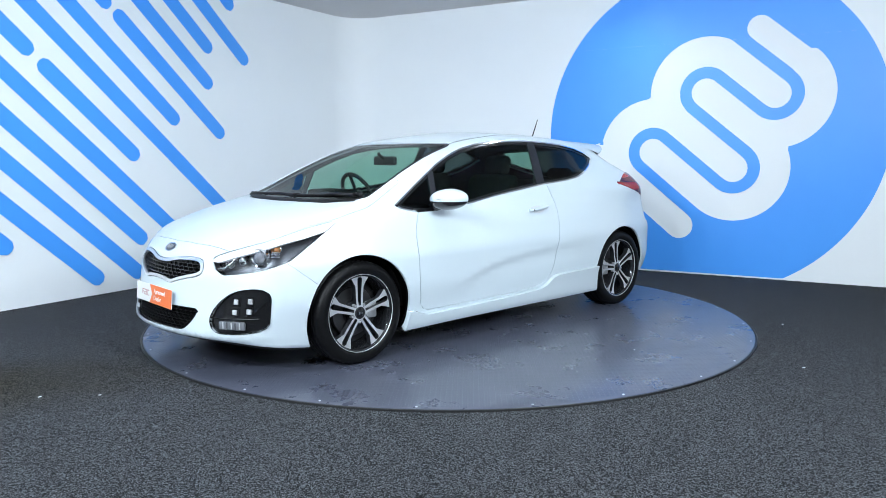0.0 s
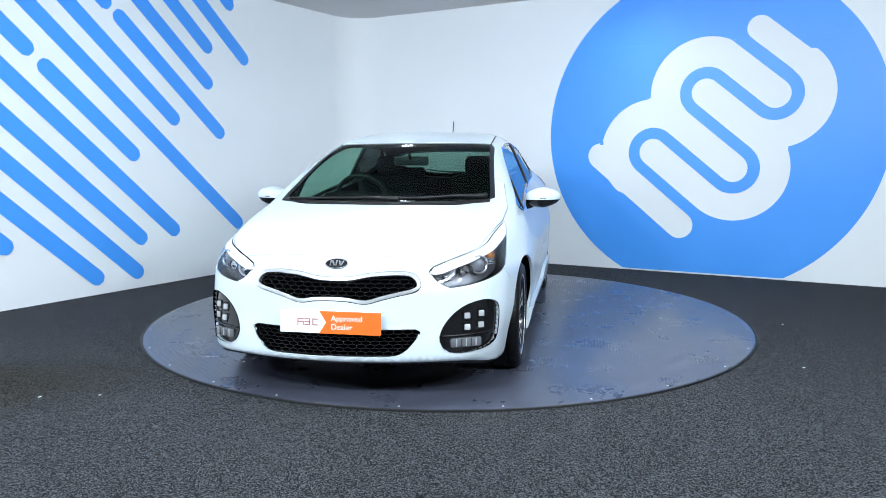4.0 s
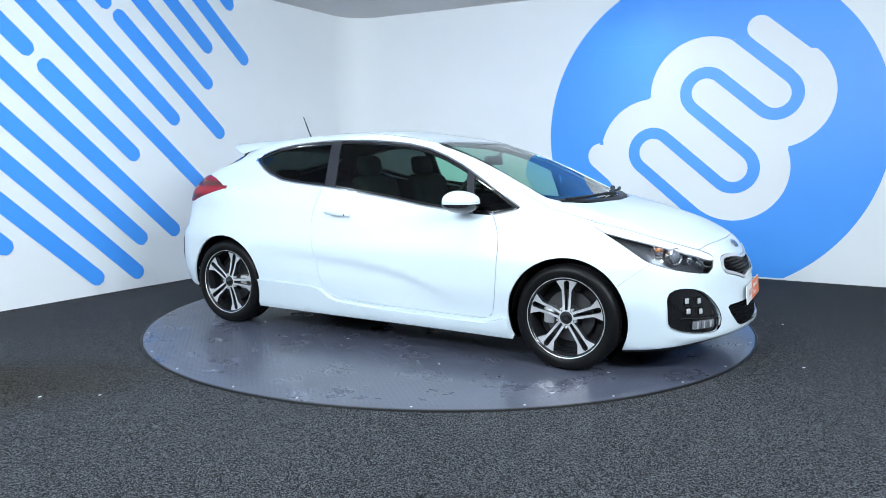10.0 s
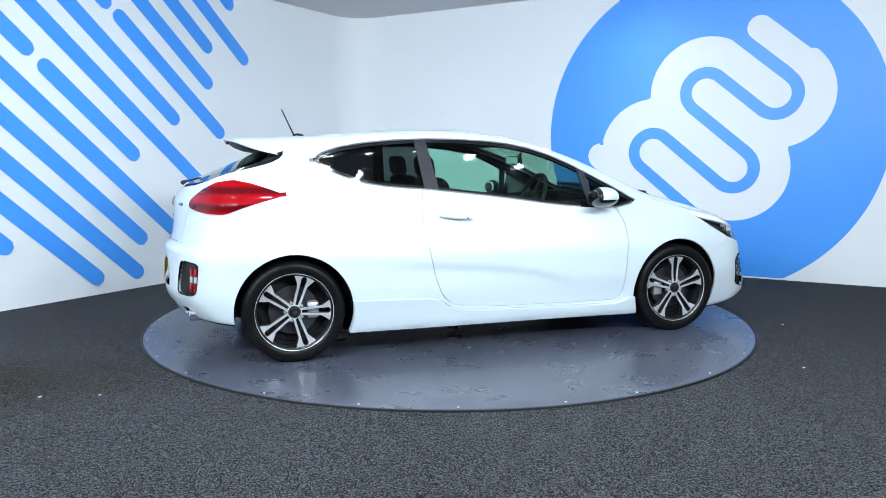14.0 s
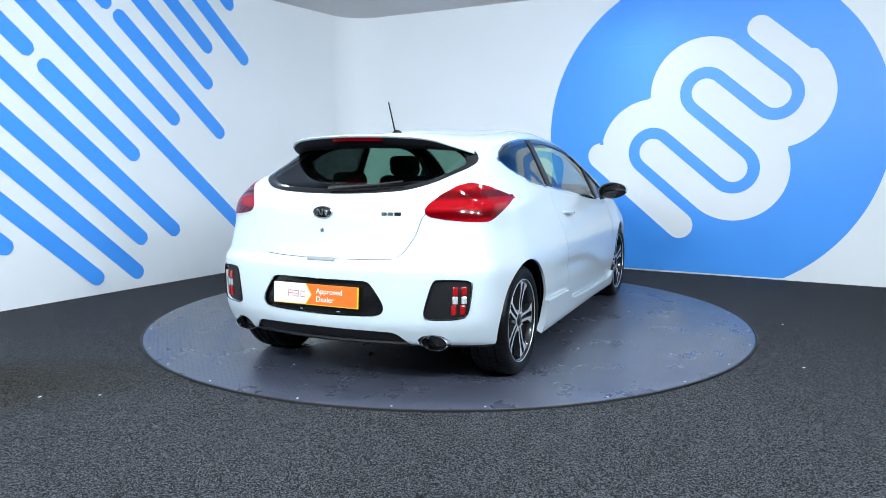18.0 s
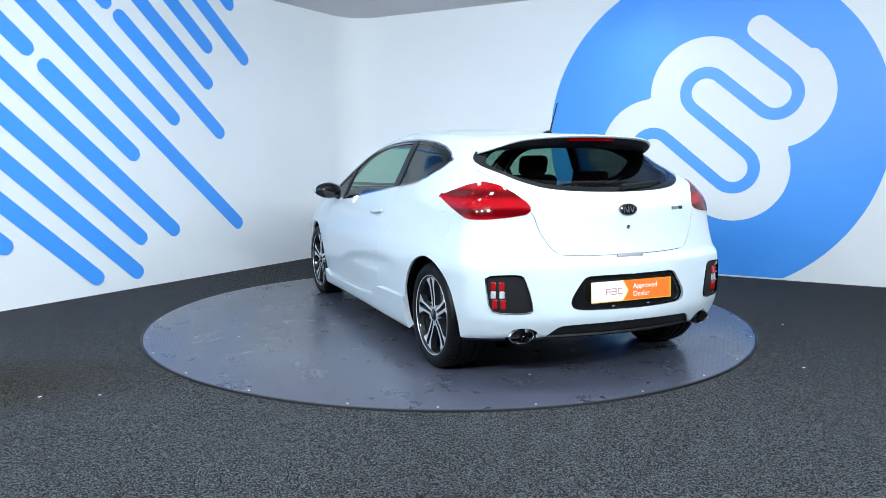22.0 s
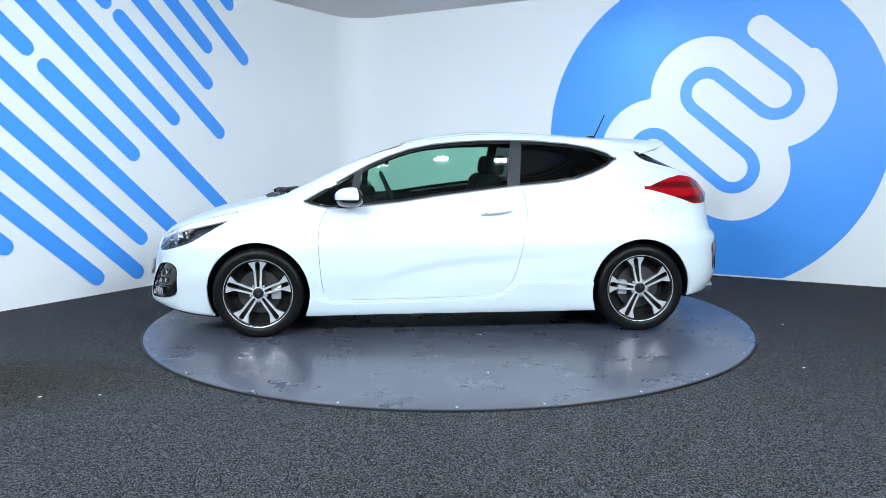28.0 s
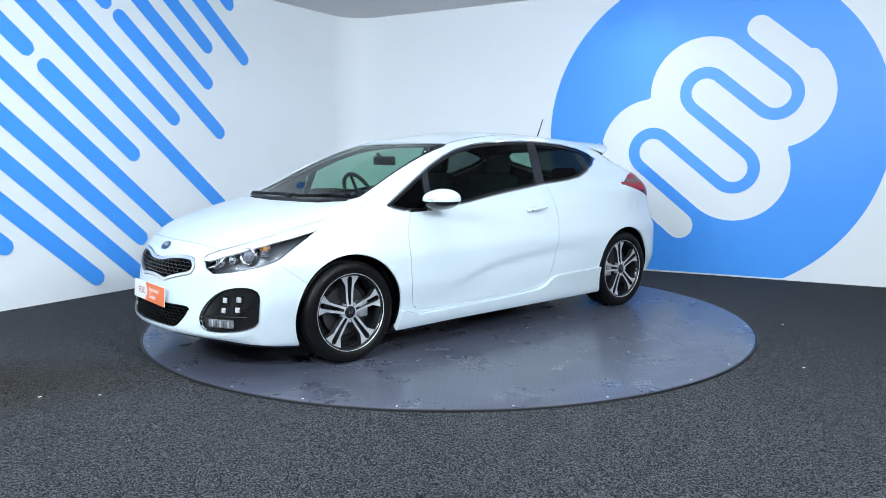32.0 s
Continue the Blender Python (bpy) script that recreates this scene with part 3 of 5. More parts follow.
R["rear_window"] = end_view(polygon([(-0.1, 1.345), (0.40, 1.325), (0.53, 1.29), (0.605, 1.24), (0.628, 1.193), (0.612, 1.158), (0.565, 1.116), (0.52, 1.09), (0.425, 1.058), (0.287, 1.044), (0.12, 1.038), (-0.1, 1.037)], 0.003, rounds=2), 1.3, -1)
R["tailgate"] = end_view(polygon([(-0.1, 1.5), (0.52, 1.5), (0.63, 1.30), (0.66, 1.19), (0.63, 1.08), (0.548, 0.95), (0.525, 0.918), (0.50, 0.83), (0.455, 0.757), (0.433, 0.733), (0.404, 0.713), (0.283, 0.707), (0.0, 0.703), (-0.1, 0.703)]), 1.45, -1)
_slant = polygon([(-0.383, 1.002), (-0.462, 1.031), (-0.572, 1.067), (-0.680, 1.087), (-0.772, 1.073), (-0.860, 1.034), (-0.940, 0.983), (-0.968, 0.952), (-0.945, 0.926), (-0.869, 0.912), (-0.747, 0.899), (-0.630, 0.897), (-0.532, 0.940)], 0.002)
R["tail_lamp"] = lambda p: np.where((p[:, 0] < -1.2) & (p[:, 1] > 0.45), _slant((p[:, 0] + p[:, 1]) * 0.7071, p[:, 2]), 1.0)
R["rear_bumper"] = lambda p: np.where(p[:, 0] < -1.35, np.where(p[:, 1] > 0.60, polygon([(-2.3, 0.70), (-1.86, 0.705), (-1.72, 0.88), (-1.60, 0.66), (-1.52, 0.52), (-1.5, 0.0), (-2.3, 0.0)])(p[:, 0], p[:, 2]), (p[:, 2] - 0.70) * 1.0), 1.0)
R["front_bumper"] = lambda p: np.where(p[:, 0] > 1.35, np.where(p[:, 1] > 0.55, polygon([(2.4, 0.66), (2.04, 0.66), (1.80, 0.655), (1.62, 0.515), (1.5, 0.42), (1.5, 0.0), (2.4, 0.0)])(p[:, 0], p[:, 2]), p[:, 2] - 0.715), 1.0)
R["plate_recess"] = end_view(polygon([(-0.1, 0.601), (0.255, 0.601), (0.291, 0.594), (0.317, 0.56), (0.347, 0.517), (0.370, 0.475), (0.360, 0.440), (0.325, 0.426), (0.213, 0.422), (-0.1, 0.419)], 0.003, rounds=1), 1.7, -1)
R["reflector"] = end_view(polygon([(0.775, 0.609), (0.625, 0.615), (0.606, 0.60), (0.565, 0.44), (0.578, 0.416), (0.735, 0.417), (0.765, 0.438), (0.780, 0.59)], 0.004, rounds=2), 1.5, -1)
R["diffuser"] = end_view(polygon([(-0.1, 0.353), (0.389, 0.345), (0.431, 0.333), (0.462, 0.298), (0.50, 0.251), (0.52, 0.23), (0.52, 0.0), (-0.1, 0.0)], rounds=1), 1.6, -1)
R["base"] = lambda p: p[:, 2] - FLOOR(p[:, 0]) - 0.018
R["dlo_trim"] = lambda p: R["dlo"](p) + 0.009
R["dlo_glass"] = lambda p: R["dlo"](p) + 0.026
R["screen_glass"] = lambda p: R["screen"](p) + 0.03
R["rear_glass"] = lambda p: R["rear_window"](p) + 0.03
R["grille_rim"] = lambda p: R["grille"](p) + 0.018
R["lamp_strip"] = side_view(polygon([(1.42, 0.88), (1.55, 0.86), (1.663, 0.83), (1.817, 0.79), (1.914, 0.75), (2.032, 0.70), (2.08, 0.66), (2.047, 0.644), (1.98, 0.679), (1.879, 0.720), (1.773, 0.749), (1.647, 0.774), (1.518, 0.803), (1.42, 0.830)]), 0.40)
DITCH = lambda x: np.interp(x, (-1.28, -0.83, -0.43, 0.24), (0.43, 0.495, 0.515, 0.555))
R["exhaust"] = end_view(lambda y, z: (np.hypot((y - 0.596) / 0.078, (z - 0.284) / 0.048) - 1) * 0.06, 1.6, -1)
_roof = lambda p: (p[:, 2] > 1.2) & (p[:, 0] > -1.28) & (p[:, 0] < 0.34)
R["ditch"] = lambda p: np.where(_roof(p), p[:, 1] - DITCH(p[:, 0]) - 0.005, 1.0)
R["ditch_in"] = lambda p: np.where(_roof(p), p[:, 1] - DITCH(p[:, 0]) + 0.005, 1.0)
R["pillar"] = side_view(polygon([(-0.515, 1.36), (-0.439, 1.36), (-0.385, 1.0), (-0.478, 1.0)]), 0.5)
R["divider"] = side_view(polygon([(0.60, 1.2), (0.655, 1.2), (0.706, 0.85), (0.665, 0.85)]), 0.5)
R["fuel"] = lambda p: np.where((p[:, 1] > 0.6) & (p[:, 0] < -1.2), np.hypot(p[:, 0] + 1.469, p[:, 2] - 0.851) - 0.074, 1.0)
GAPS = ("door", "bonnet", "tailgate", "front_bumper", "skirt", "fuel", "headlamp", "grille")
WIDTH = {"headlamp": 0.0016, "fuel": 0.0012, "front_bumper": 0.0008, "skirt": 0.0012, "grille": 0.002}

grid = body_half()
bm = bmesh.new()
nu, nv = grid.shape[:2]
vs = [[bm.verts.new(p) for p in row] for row in grid]
for i in range(nu - 1):
    for j in range(nv - 1):
        bm.faces.new((vs[i][j], vs[i][j + 1], vs[i + 1][j + 1], vs[i + 1][j]))
bm.faces.new(vs[0][::-1]), bm.faces.new(vs[-1])
bmesh.ops.remove_doubles(bm, verts=bm.verts[:], dist=1e-6)
bmesh.ops.recalc_face_normals(bm, faces=bm.faces[:])
for name, f in R.items():
    if name in GAPS:
        w = WIDTH.get(name, 0.0018)
        for k in (-w, w):
            cut(bm, lambda p: f(p) + k)
    else:
        cut(bm, f)
bm.verts.index_update()
SKIN_V = np.array([v.co for v in bm.verts])
SKIN_N = car_normal(SKIN_V)
SKIN_F = [[v.index for v in f.verts] for f in bm.faces]
SKIN_C = centres(bm)
if sum(f.normal.dot(Vector(n)) for f, n in zip(bm.faces, car_normal(SKIN_C))) < 0:
    SKIN_F = [f[::-1] for f in SKIN_F]
bm.free()
IN = {k: f(SKIN_C) for k, f in R.items()}

arch = np.minimum(IN["arch_f"], IN["arch_r"]) < 0
CLASS = np.full(len(SKIN_F), "side", dtype="<U16")


def claim(name, mask):
    CLASS[mask & (CLASS == "side")] = name


claim("none", arch | (IN["exhaust"] < 0))
claim("underbody", IN["base"] < 0)
claim("gap", np.abs(IN["headlamp"]) < WIDTH["headlamp"] + 0.0002)
claim("gap", np.abs(IN["grille"]) < WIDTH["grille"] + 0.0002)
for k in ("dlo", "headlamp", "grille", "intake", "fog", "screen", "rear_window", "tail_lamp", "plate_recess", "reflector", "diffuser"):
    claim(k, IN[k] < 0)
for k in ("bonnet", "tailgate", "front_bumper", "rear_bumper", "skirt", "door"):
    if k != "rear_bumper":
        claim("gap", (np.abs(IN[k]) < WIDTH.get(k, 0.0018) + 0.0003) & ((k != "front_bumper") | (SKIN_C[:, 1] > 0.55)))
    claim(k, IN[k] < 0)
claim("ditch", (IN["ditch"] < 0) & (IN["ditch_in"] > 0) & _roof(SKIN_C))
claim("roof", (SKIN_C[:, 2] > 1.2) & (SKIN_C[:, 1] < DITCH(SKIN_C[:, 0])) & (SKIN_C[:, 0] < 0.5))
claim("fuel_gap", np.abs(IN["fuel"]) < WIDTH["fuel"])
claim("fuel", IN["fuel"] < 0)

car = new("car")


def skin(name, mask, mat, parent, label="", sides="LR", inset=0.0, flange=0.014):
    """Makes part of the skin an object, with its rim turned inwards. sides: L, R, or LR joined."""
    faces = [SKIN_F[i] for i in np.nonzero(mask)[0]]
    used = sorted({v for f in faces for v in f})
    at = {v: i for i, v in enumerate(used)}
    co, no = SKIN_V[used] - SKIN_N[used] * inset, SKIN_N[used]
    fs = [[at[v] for v in f] for f in faces]
    count = {}
    for f in fs:
        for a, b in zip(f, f[1:] + f[:1]):
            count[(a, b)] = 1
    rim = [(a, b) for a, b in count if (b, a) not in count and not (co[a][1] < 1e-4 and co[b][1] < 1e-4)]
    made = None
    verts, normals, polys = [], [], []
    for s in sides:
        k = np.array((1, 1 if s == "L" else -1, 1))
        base = len(verts)
        verts += list(co * k)
        normals += list(no * k)
        polys += [[base + v for v in (f if s == "L" else f[::-1])] for f in fs]
        if flange:
            for a, b in rim:
                t = np.cross(co[b] - co[a], no[a])
                t = t / (np.linalg.norm(t) + 1e-9)
                q = len(verts)
                quad = [co[b], co[a], co[a] - no[a] * flange, co[b] - no[b] * flange]
                verts += [c * k for c in quad]
                normals += [t * k] * 4
                polys.append([q, q + 1, q + 2, q + 3] if s == "L" else [q + 3, q + 2, q + 1, q])
    return piece(name, mesh_from(verts, polys, mat, True, normals), parent, label)


pick = lambda k: CLASS == k
X = SKIN_C[:, 0]
glazed = pick("dlo") | pick("screen") | pick("rear_window") | pick("none") | pick("headlamp") | pick("underbody")
skin("inner_shell", ~glazed, INTERIOR, car, "black inner lining", inset=0.035, flange=0)
skin("bonnet", pick("bonnet"), PAINT, car)
skin("roof", pick("roof"), PAINT, car)
tailgate = skin("tailgate", pick("tailgate"), PAINT, car)
front_bumper = skin("front_bumper", pick("front_bumper"), PAINT, car)
rear_bumper = skin("rear_bumper", pick("rear_bumper"), PAINT, car)
skin("underbody", pick("underbody"), BLACK, car, "black plastic underside")
DOORS, LAMPS = {}, {}
for s in "LR":
    body = pick("side") if s == "L" else pick("side") | pick("fuel") | pick("fuel_gap")
    panel = skin("side_panel", body, PAINT, car, sides=s)
    if s == "L":
        skin("fuel_flap", pick("fuel"), PAINT, panel, sides=s)
    skin("side_skirt", pick("skirt"), PAINT, car, sides=s, inset=-0.026, flange=0.04)
    skin("roof_moulding", pick("ditch"), BLACK, car, "thin black roof strip", sides=s, inset=0.003, flange=0.01)
    door = DOORS[s] = skin("door", pick("door"), PAINT, car, sides=s)
    dlo = pick("dlo")
    bar = dlo & (IN["dlo_trim"] < 0) & ((IN["pillar"] < 0) | (IN["divider"] < 0))
    pane = dlo & (IN["dlo_glass"] < 0) & ~bar
    skin("window_trim", dlo & (IN["dlo_trim"] > 0), CHROME, car, "bright chrome window surround", sides=s, inset=-0.003, flange=0.012)
    skin("window_frame", dlo & (IN["dlo_trim"] < 0) & (IN["dlo_glass"] > 0) & ~bar, GLOSS_BLACK, car, "black window frame", sides=s, inset=0.004)
    skin("door_pillar", bar & (X < 0), SATIN_BLACK, car, "satin black pillar", sides=s, inset=0.0)
    skin("window_divider", bar & (X > 0), SATIN_BLACK, door, sides=s, inset=0.0)
    skin("quarter_window", pane & (X < -0.45), DARK_GLASS, car, "dark tinted glass", sides=s, inset=0.007, flange=0)
    skin("door_window", pane & (X > -0.45) & (X < 0.69), GLASS, door, "green-tinted clear glass", sides=s, inset=0.008, flange=0)
    skin("corner_window", pane & (X > 0.69), DARK_GLASS, door, "dark fixed corner glass", sides=s, inset=0.007, flange=0)
    lamp = LAMPS[s] = skin("headlamp", pick("headlamp"), LAMP_DARK, car, "dark chrome lamp under clear glass", sides=s, inset=0.06, flange=-0.055)
    skin("lens", pick("headlamp") & (IN["lamp_strip"] > 0), CLEAR, lamp, "clear lamp glass", sides=s, inset=0.002, flange=0)
    skin("light_strip", pick("headlamp") & (IN["lamp_strip"] < 0), LAMP_WHITE, lamp, "white light strip", sides=s, inset=0.002)
    skin("tail_lamp", pick("tail_lamp"), RED, car, "glossy red plastic lens", sides=s, inset=-0.005, flange=0.02)
    skin("fog_lamp_panel", pick("fog"), GLOSS_BLACK, car, "gloss black panel", sides=s, inset=0.014, flange=-0.02)
    skin("reflector_panel", pick("reflector"), BLACK, car, "black plastic panel", sides=s, inset=0.014, flange=-0.02)
skin("windscreen", pick("screen") & (IN["screen_glass"] < 0), SCREEN, car, "clear laminated glass", inset=0.007, flange=0)
skin("windscreen_surround", pick("screen") & (IN["screen_glass"] > 0), GLOSS_BLACK, car, "black glass border", inset=0.006)
skin("rear_window", pick("rear_window") & (IN["rear_glass"] < 0), REAR_GLASS, car, "dark tinted glass", inset=0.006, flange=0)
skin("rear_window_surround", pick("rear_window") & (IN["rear_glass"] > 0), GLOSS_BLACK, car, "black glass border", inset=0.005)
grille = skin("grille", pick("grille") & (IN["grille_rim"] < 0), BLACK, car, "black honeycomb grille", inset=0.035, flange=-0.035)
skin("grille_frame", pick("grille") & (IN["grille_rim"] > 0), SATIN_CHROME, grille, "bright chrome frame", inset=-0.005, flange=0.02)
lower_grille = skin("lower_grille", pick("intake"), BLACK, car, "black honeycomb air intake", inset=0.035, flange=-0.035)
recess = skin("plate_recess", pick("plate_recess"), GLOSS_BLACK, car, "gloss black recess", inset=0.022, flange=-0.022)
skin("diffuser", pick("diffuser"), BLACK, car, "black plastic lower bumper", inset=0.012, flange=0)


# ---- details of the car ----
def march(start, way, far):
    """The place on the car's skin along a line that starts inside it."""
    a, b = 0.0, far
    o, w = np.array(start, float), np.array(way, float)
    for _ in range(40):
        m = (a + b) / 2
        a, b = (a, m) if car_field(o + w * m) > 0 else (m, b)
    return o + w * a


def on_end(y, z, sign):
    return march((0.9 * sign, y, z), (sign, 0, 0), 1.6)


def on_side(x, z, sign):
    return march((x, 0, z), (0, sign, 0), 1.2)


def on_top(x, y):
    return march((x, y, 0.6), (0, 0, 1), 1.2)


def stand_on(p, lift=0.0, up=(0, 0, 1), normal=None):
    """A pose at p on the skin: local z out of it, local y up along it."""
    n = Vector(car_normal(np.array(p)) if normal is None else normal).normalized()
    x = Vector(up).cross(n).normalized()
    y = n.cross(x)
    o = Vector(p) + n * lift
    return Matrix(((x.x, y.x, n.x, o.x), (x.y, y.y, n.y, o.y), (x.z, y.z, n.z, o.z), (0, 0, 0, 1)))


def slab(w, h, d, bevel=0.0):
    bm = bmesh.new()
    box(bm, -w / 2, w / 2, -h / 2, h / 2, 0, d, bevel)
    return bm


def oval(rx, ry, d, count=32, dome=0.0):
    bm = bmesh.new()
    low = [bm.verts.new((rx * math.cos(2 * math.pi * i / count), ry * math.sin(2 * math.pi * i / count), 0)) for i in range(count)]
    mid = [bm.verts.new((v.co.x, v.co.y, d)) for v in low]
    cap = [bm.verts.new((v.co.x * 0.86, v.co.y * 0.86, d + dome)) for v in low]
    for a, b in ((low, mid), (mid, cap)):
        for i in range(count):
            bm.faces.new((a[i], a[(i + 1) % count], b[(i + 1) % count], b[i]))
    bm.faces.new(cap)
    bm.faces.new(low[::-1])
    return bm


def ring(rx, ry, r, count=40, sides=8):
    return tube([(rx * math.cos(2 * math.pi * i / count), ry * math.sin(2 * math.pi * i / count), 0) for i in range(count)], r, sides, True)


def lettering(name, text, size, mat, parent, at):
    c = bpy.data.curves.new("text", "FONT")
    c.body, c.size, c.extrude, c.align_x = text, size, 0.0004, "LEFT"
    tmp = new("text", c)
    me = bpy.data.meshes.new_from_object(tmp.evaluated_get(bpy.context.evaluated_depsgraph_get()))
    bpy.data.objects.remove(tmp)
    me.materials.clear()
    me.materials.append(mat)
    return piece(name, me, parent, at=at)


def honeycomb(name, inside, sign_x, cell_w, cell_h, bar, back, parent):
    """A net of thin bars that follows the nose, kept where inside(y, z) is below zero."""
    bm = bmesh.new()
    rows, cols = int(0.3 / cell_h) + 2, int(1.1 / cell_w) + 2

    def strut(a, b):
        m = ((a[0] + b[0]) / 2, (a[1] + b[1]) / 2)
        if inside(np.array(abs(m[0])), np.array(m[1])) > -0.003:
            return
        w = math.hypot(b[0] - a[0], b[1] - a[1]) + bar
        ang = math.atan2(b[1] - a[1], b[0] - a[0])
        x = on_end(abs(m[0]), m[1], 1)[0] - back
        slope = 0.88 * m[0]
        box(bm, -0.006, 0.006, -w / 2, w / 2, -bar / 2, bar / 2, 0, Matrix.Translation((x, m[0], m[1])) @ Matrix.Rotation(math.atan(slope), 4, "Z") @ Matrix.Rotation(ang, 4, "X"))

    for r in range(rows):
        for c in range(cols):
            y0 = -0.55 + c * cell_w + (cell_w / 2 if r % 2 else 0)
            z0 = 0.20 + (0.28 if inside(np.array(0.0), np.array(0.55)) < 0 else 0.0) + r * cell_h
            h, q = cell_w / 2, cell_h * 0.33
            strut((y0 - h, z0 - q), (y0, z0 - 2 * q))
            strut((y0, z0 - 2 * q), (y0 + h, z0 - q))
            strut((y0 - h, z0 - q), (y0 - h, z0 + q))
    return part(name, bm, MESH_BLACK, parent)


GR = lambda y, z: R["grille"](np.array([[2.0, float(y), float(z)]]))[0] + 0.018
IT = lambda y, z: R["intake"](np.array([[2.0, float(y), float(z)]]))[0]
honeycomb("mesh", GR, 1, 0.046, 0.019, 0.0036, 0.016, grille)
honeycomb("mesh", IT, 1, 0.044, 0.017, 0.0030, 0.018, lower_grille)

# lamps at the front
CLEAR_LENS = material("projector glass", (0.28, 0.29, 0.32), 0.05, 0.5, 1.0)
for s, k in (("L", 1), ("R", -1)):
    lamp = LAMPS[s]
    p = on_end(0.685, 0.675, 1)
    n = Vector((0.82, 0.5 * k, 0.1)).normalized()
    at = stand_on((p[0] - 0.055, p[1] * k, p[2]), normal=n)
    bm = lathe([(0.0, 0.030), (0.018, 0.027), (0.031, 0.018), (0.036, 0.006), (0.036, 0.0)], 28, "Z")
    part("projector", bm, CLEAR_LENS, lamp, "grey glass projector lens", True, at)
    bm = lathe([(0.036, 0.0), (0.037, 0.018), (0.043, 0.024), (0.050, 0.020), (0.052, -0.01)], 32, "Z")
    part("projector_ring", bm, SILVER, lamp, "bright chrome ring", True, at)
    for y, z, r in ((0.62, 0.652, 0.022), (0.552, 0.640, 0.030)):
        p = on_end(y, z, 1)
        at = stand_on((p[0] - 0.05, p[1] * k, p[2]), normal=Vector((0.9, 0.4 * k, 0.1)))
        part("reflector", lathe([(0.004, -0.012), (r * 0.5, -0.008), (r * 0.85, 0.004), (r, 0.016), (r * 1.08, 0.016), (r * 1.1, -0.01)], 20, "Z"), SILVER, lamp, "bright bowl reflector", True, at)
    p = on_end(0.755, 0.715, 1)
    at = stand_on((p[0] - 0.03, p[1] * k - 0.025 * k, p[2]), normal=Vector((0.75, 0.62 * k, 0.2)))
    part("indicator", lathe([(0.004, -0.012), (0.015, -0.006), (0.027, 0.006), (0.030, 0.012), (0.033, 0.010), (0.034, -0.012)], 20, "Z"), SILVER, lamp, "bright bowl reflector", True, at)
    part("indicator_bulb", lathe([(0.0, 0.016), (0.010, 0.012), (0.014, 0.0), (0.014, -0.012)], 14, "Z"), AMBER, lamp, "amber bulb cover", True, at)
    for i in range(4):
        part("rib", slab(0.05, 0.004, 0.01), SILVER, lamp, "", False, at @ pose(0.0, -0.045 + 0.009 * i, 0.0))
    line = [on_end(y, z, 1) - np.array((0.022, 0, 0)) for y, z in ((0.600, 0.690), (0.585, 0.665), (0.575, 0.640), (0.55, 0.615), (0.51, 0.605))]
    part("divider", tube([(q[0], q[1] * k, q[2]) for q in line], 0.006, 8), SILVER, lamp, "chrome blade", True)

    panel = [o for o in car.children if o.name.startswith("fog_lamp_panel")][0 if s == "L" else 1]
    for y, z in ((0.720, 0.441), (0.655, 0.437), (0.720, 0.385), (0.657, 0.381)):
        p = on_end(y, z, 1)
        n = car_normal(p) + np.array((0.7, 0, 0))
        at = stand_on((p[0], p[1] * k, p[2]), -0.015, normal=Vector((n[0], n[1] * k, n[2])))
        part("led", slab(0.030, 0.030, 0.012, 0.004), LED_GREY, panel, "square clear lamp", False, at)
        part("led_bezel", tube([(-0.021, -0.021, 0.008), (0.021, -0.021, 0.008), (0.021, 0.021, 0.008), (-0.021, 0.021, 0.008)], 0.0022, 6, True), GLOSS_BLACK, panel, "", True, at)
    p = on_end(0.650, 0.308, 1)
    at = stand_on((p[0] - 0.017, p[1] * k - 0.004 * k, p[2]), normal=Vector((0.86, 0.50 * k, 0.0)))
    part("fog_lamp", slab(0.165, 0.048, 0.012, 0.010), CLEAR_LENS, panel, "clear fog lamp", True, at)
    for i in range(5):
        part("fog_lamp_rib", slab(0.006, 0.038, 0.004), SILVER if i % 2 else LED_GREY, panel, "", False, at @ pose(-0.052 + 0.026 * i, 0, 0.012))
    p = on_end(0.652, 0.330, 1)
    part("panel_bar", tube([on_end(y, 0.345, 1) * np.array((1, k, 1)) - np.array((0.004, 0, 0)) for y in (0.545, 0.60, 0.66, 0.72, 0.755)], 0.0035, 6), GLOSS_BLACK, panel, "", True)

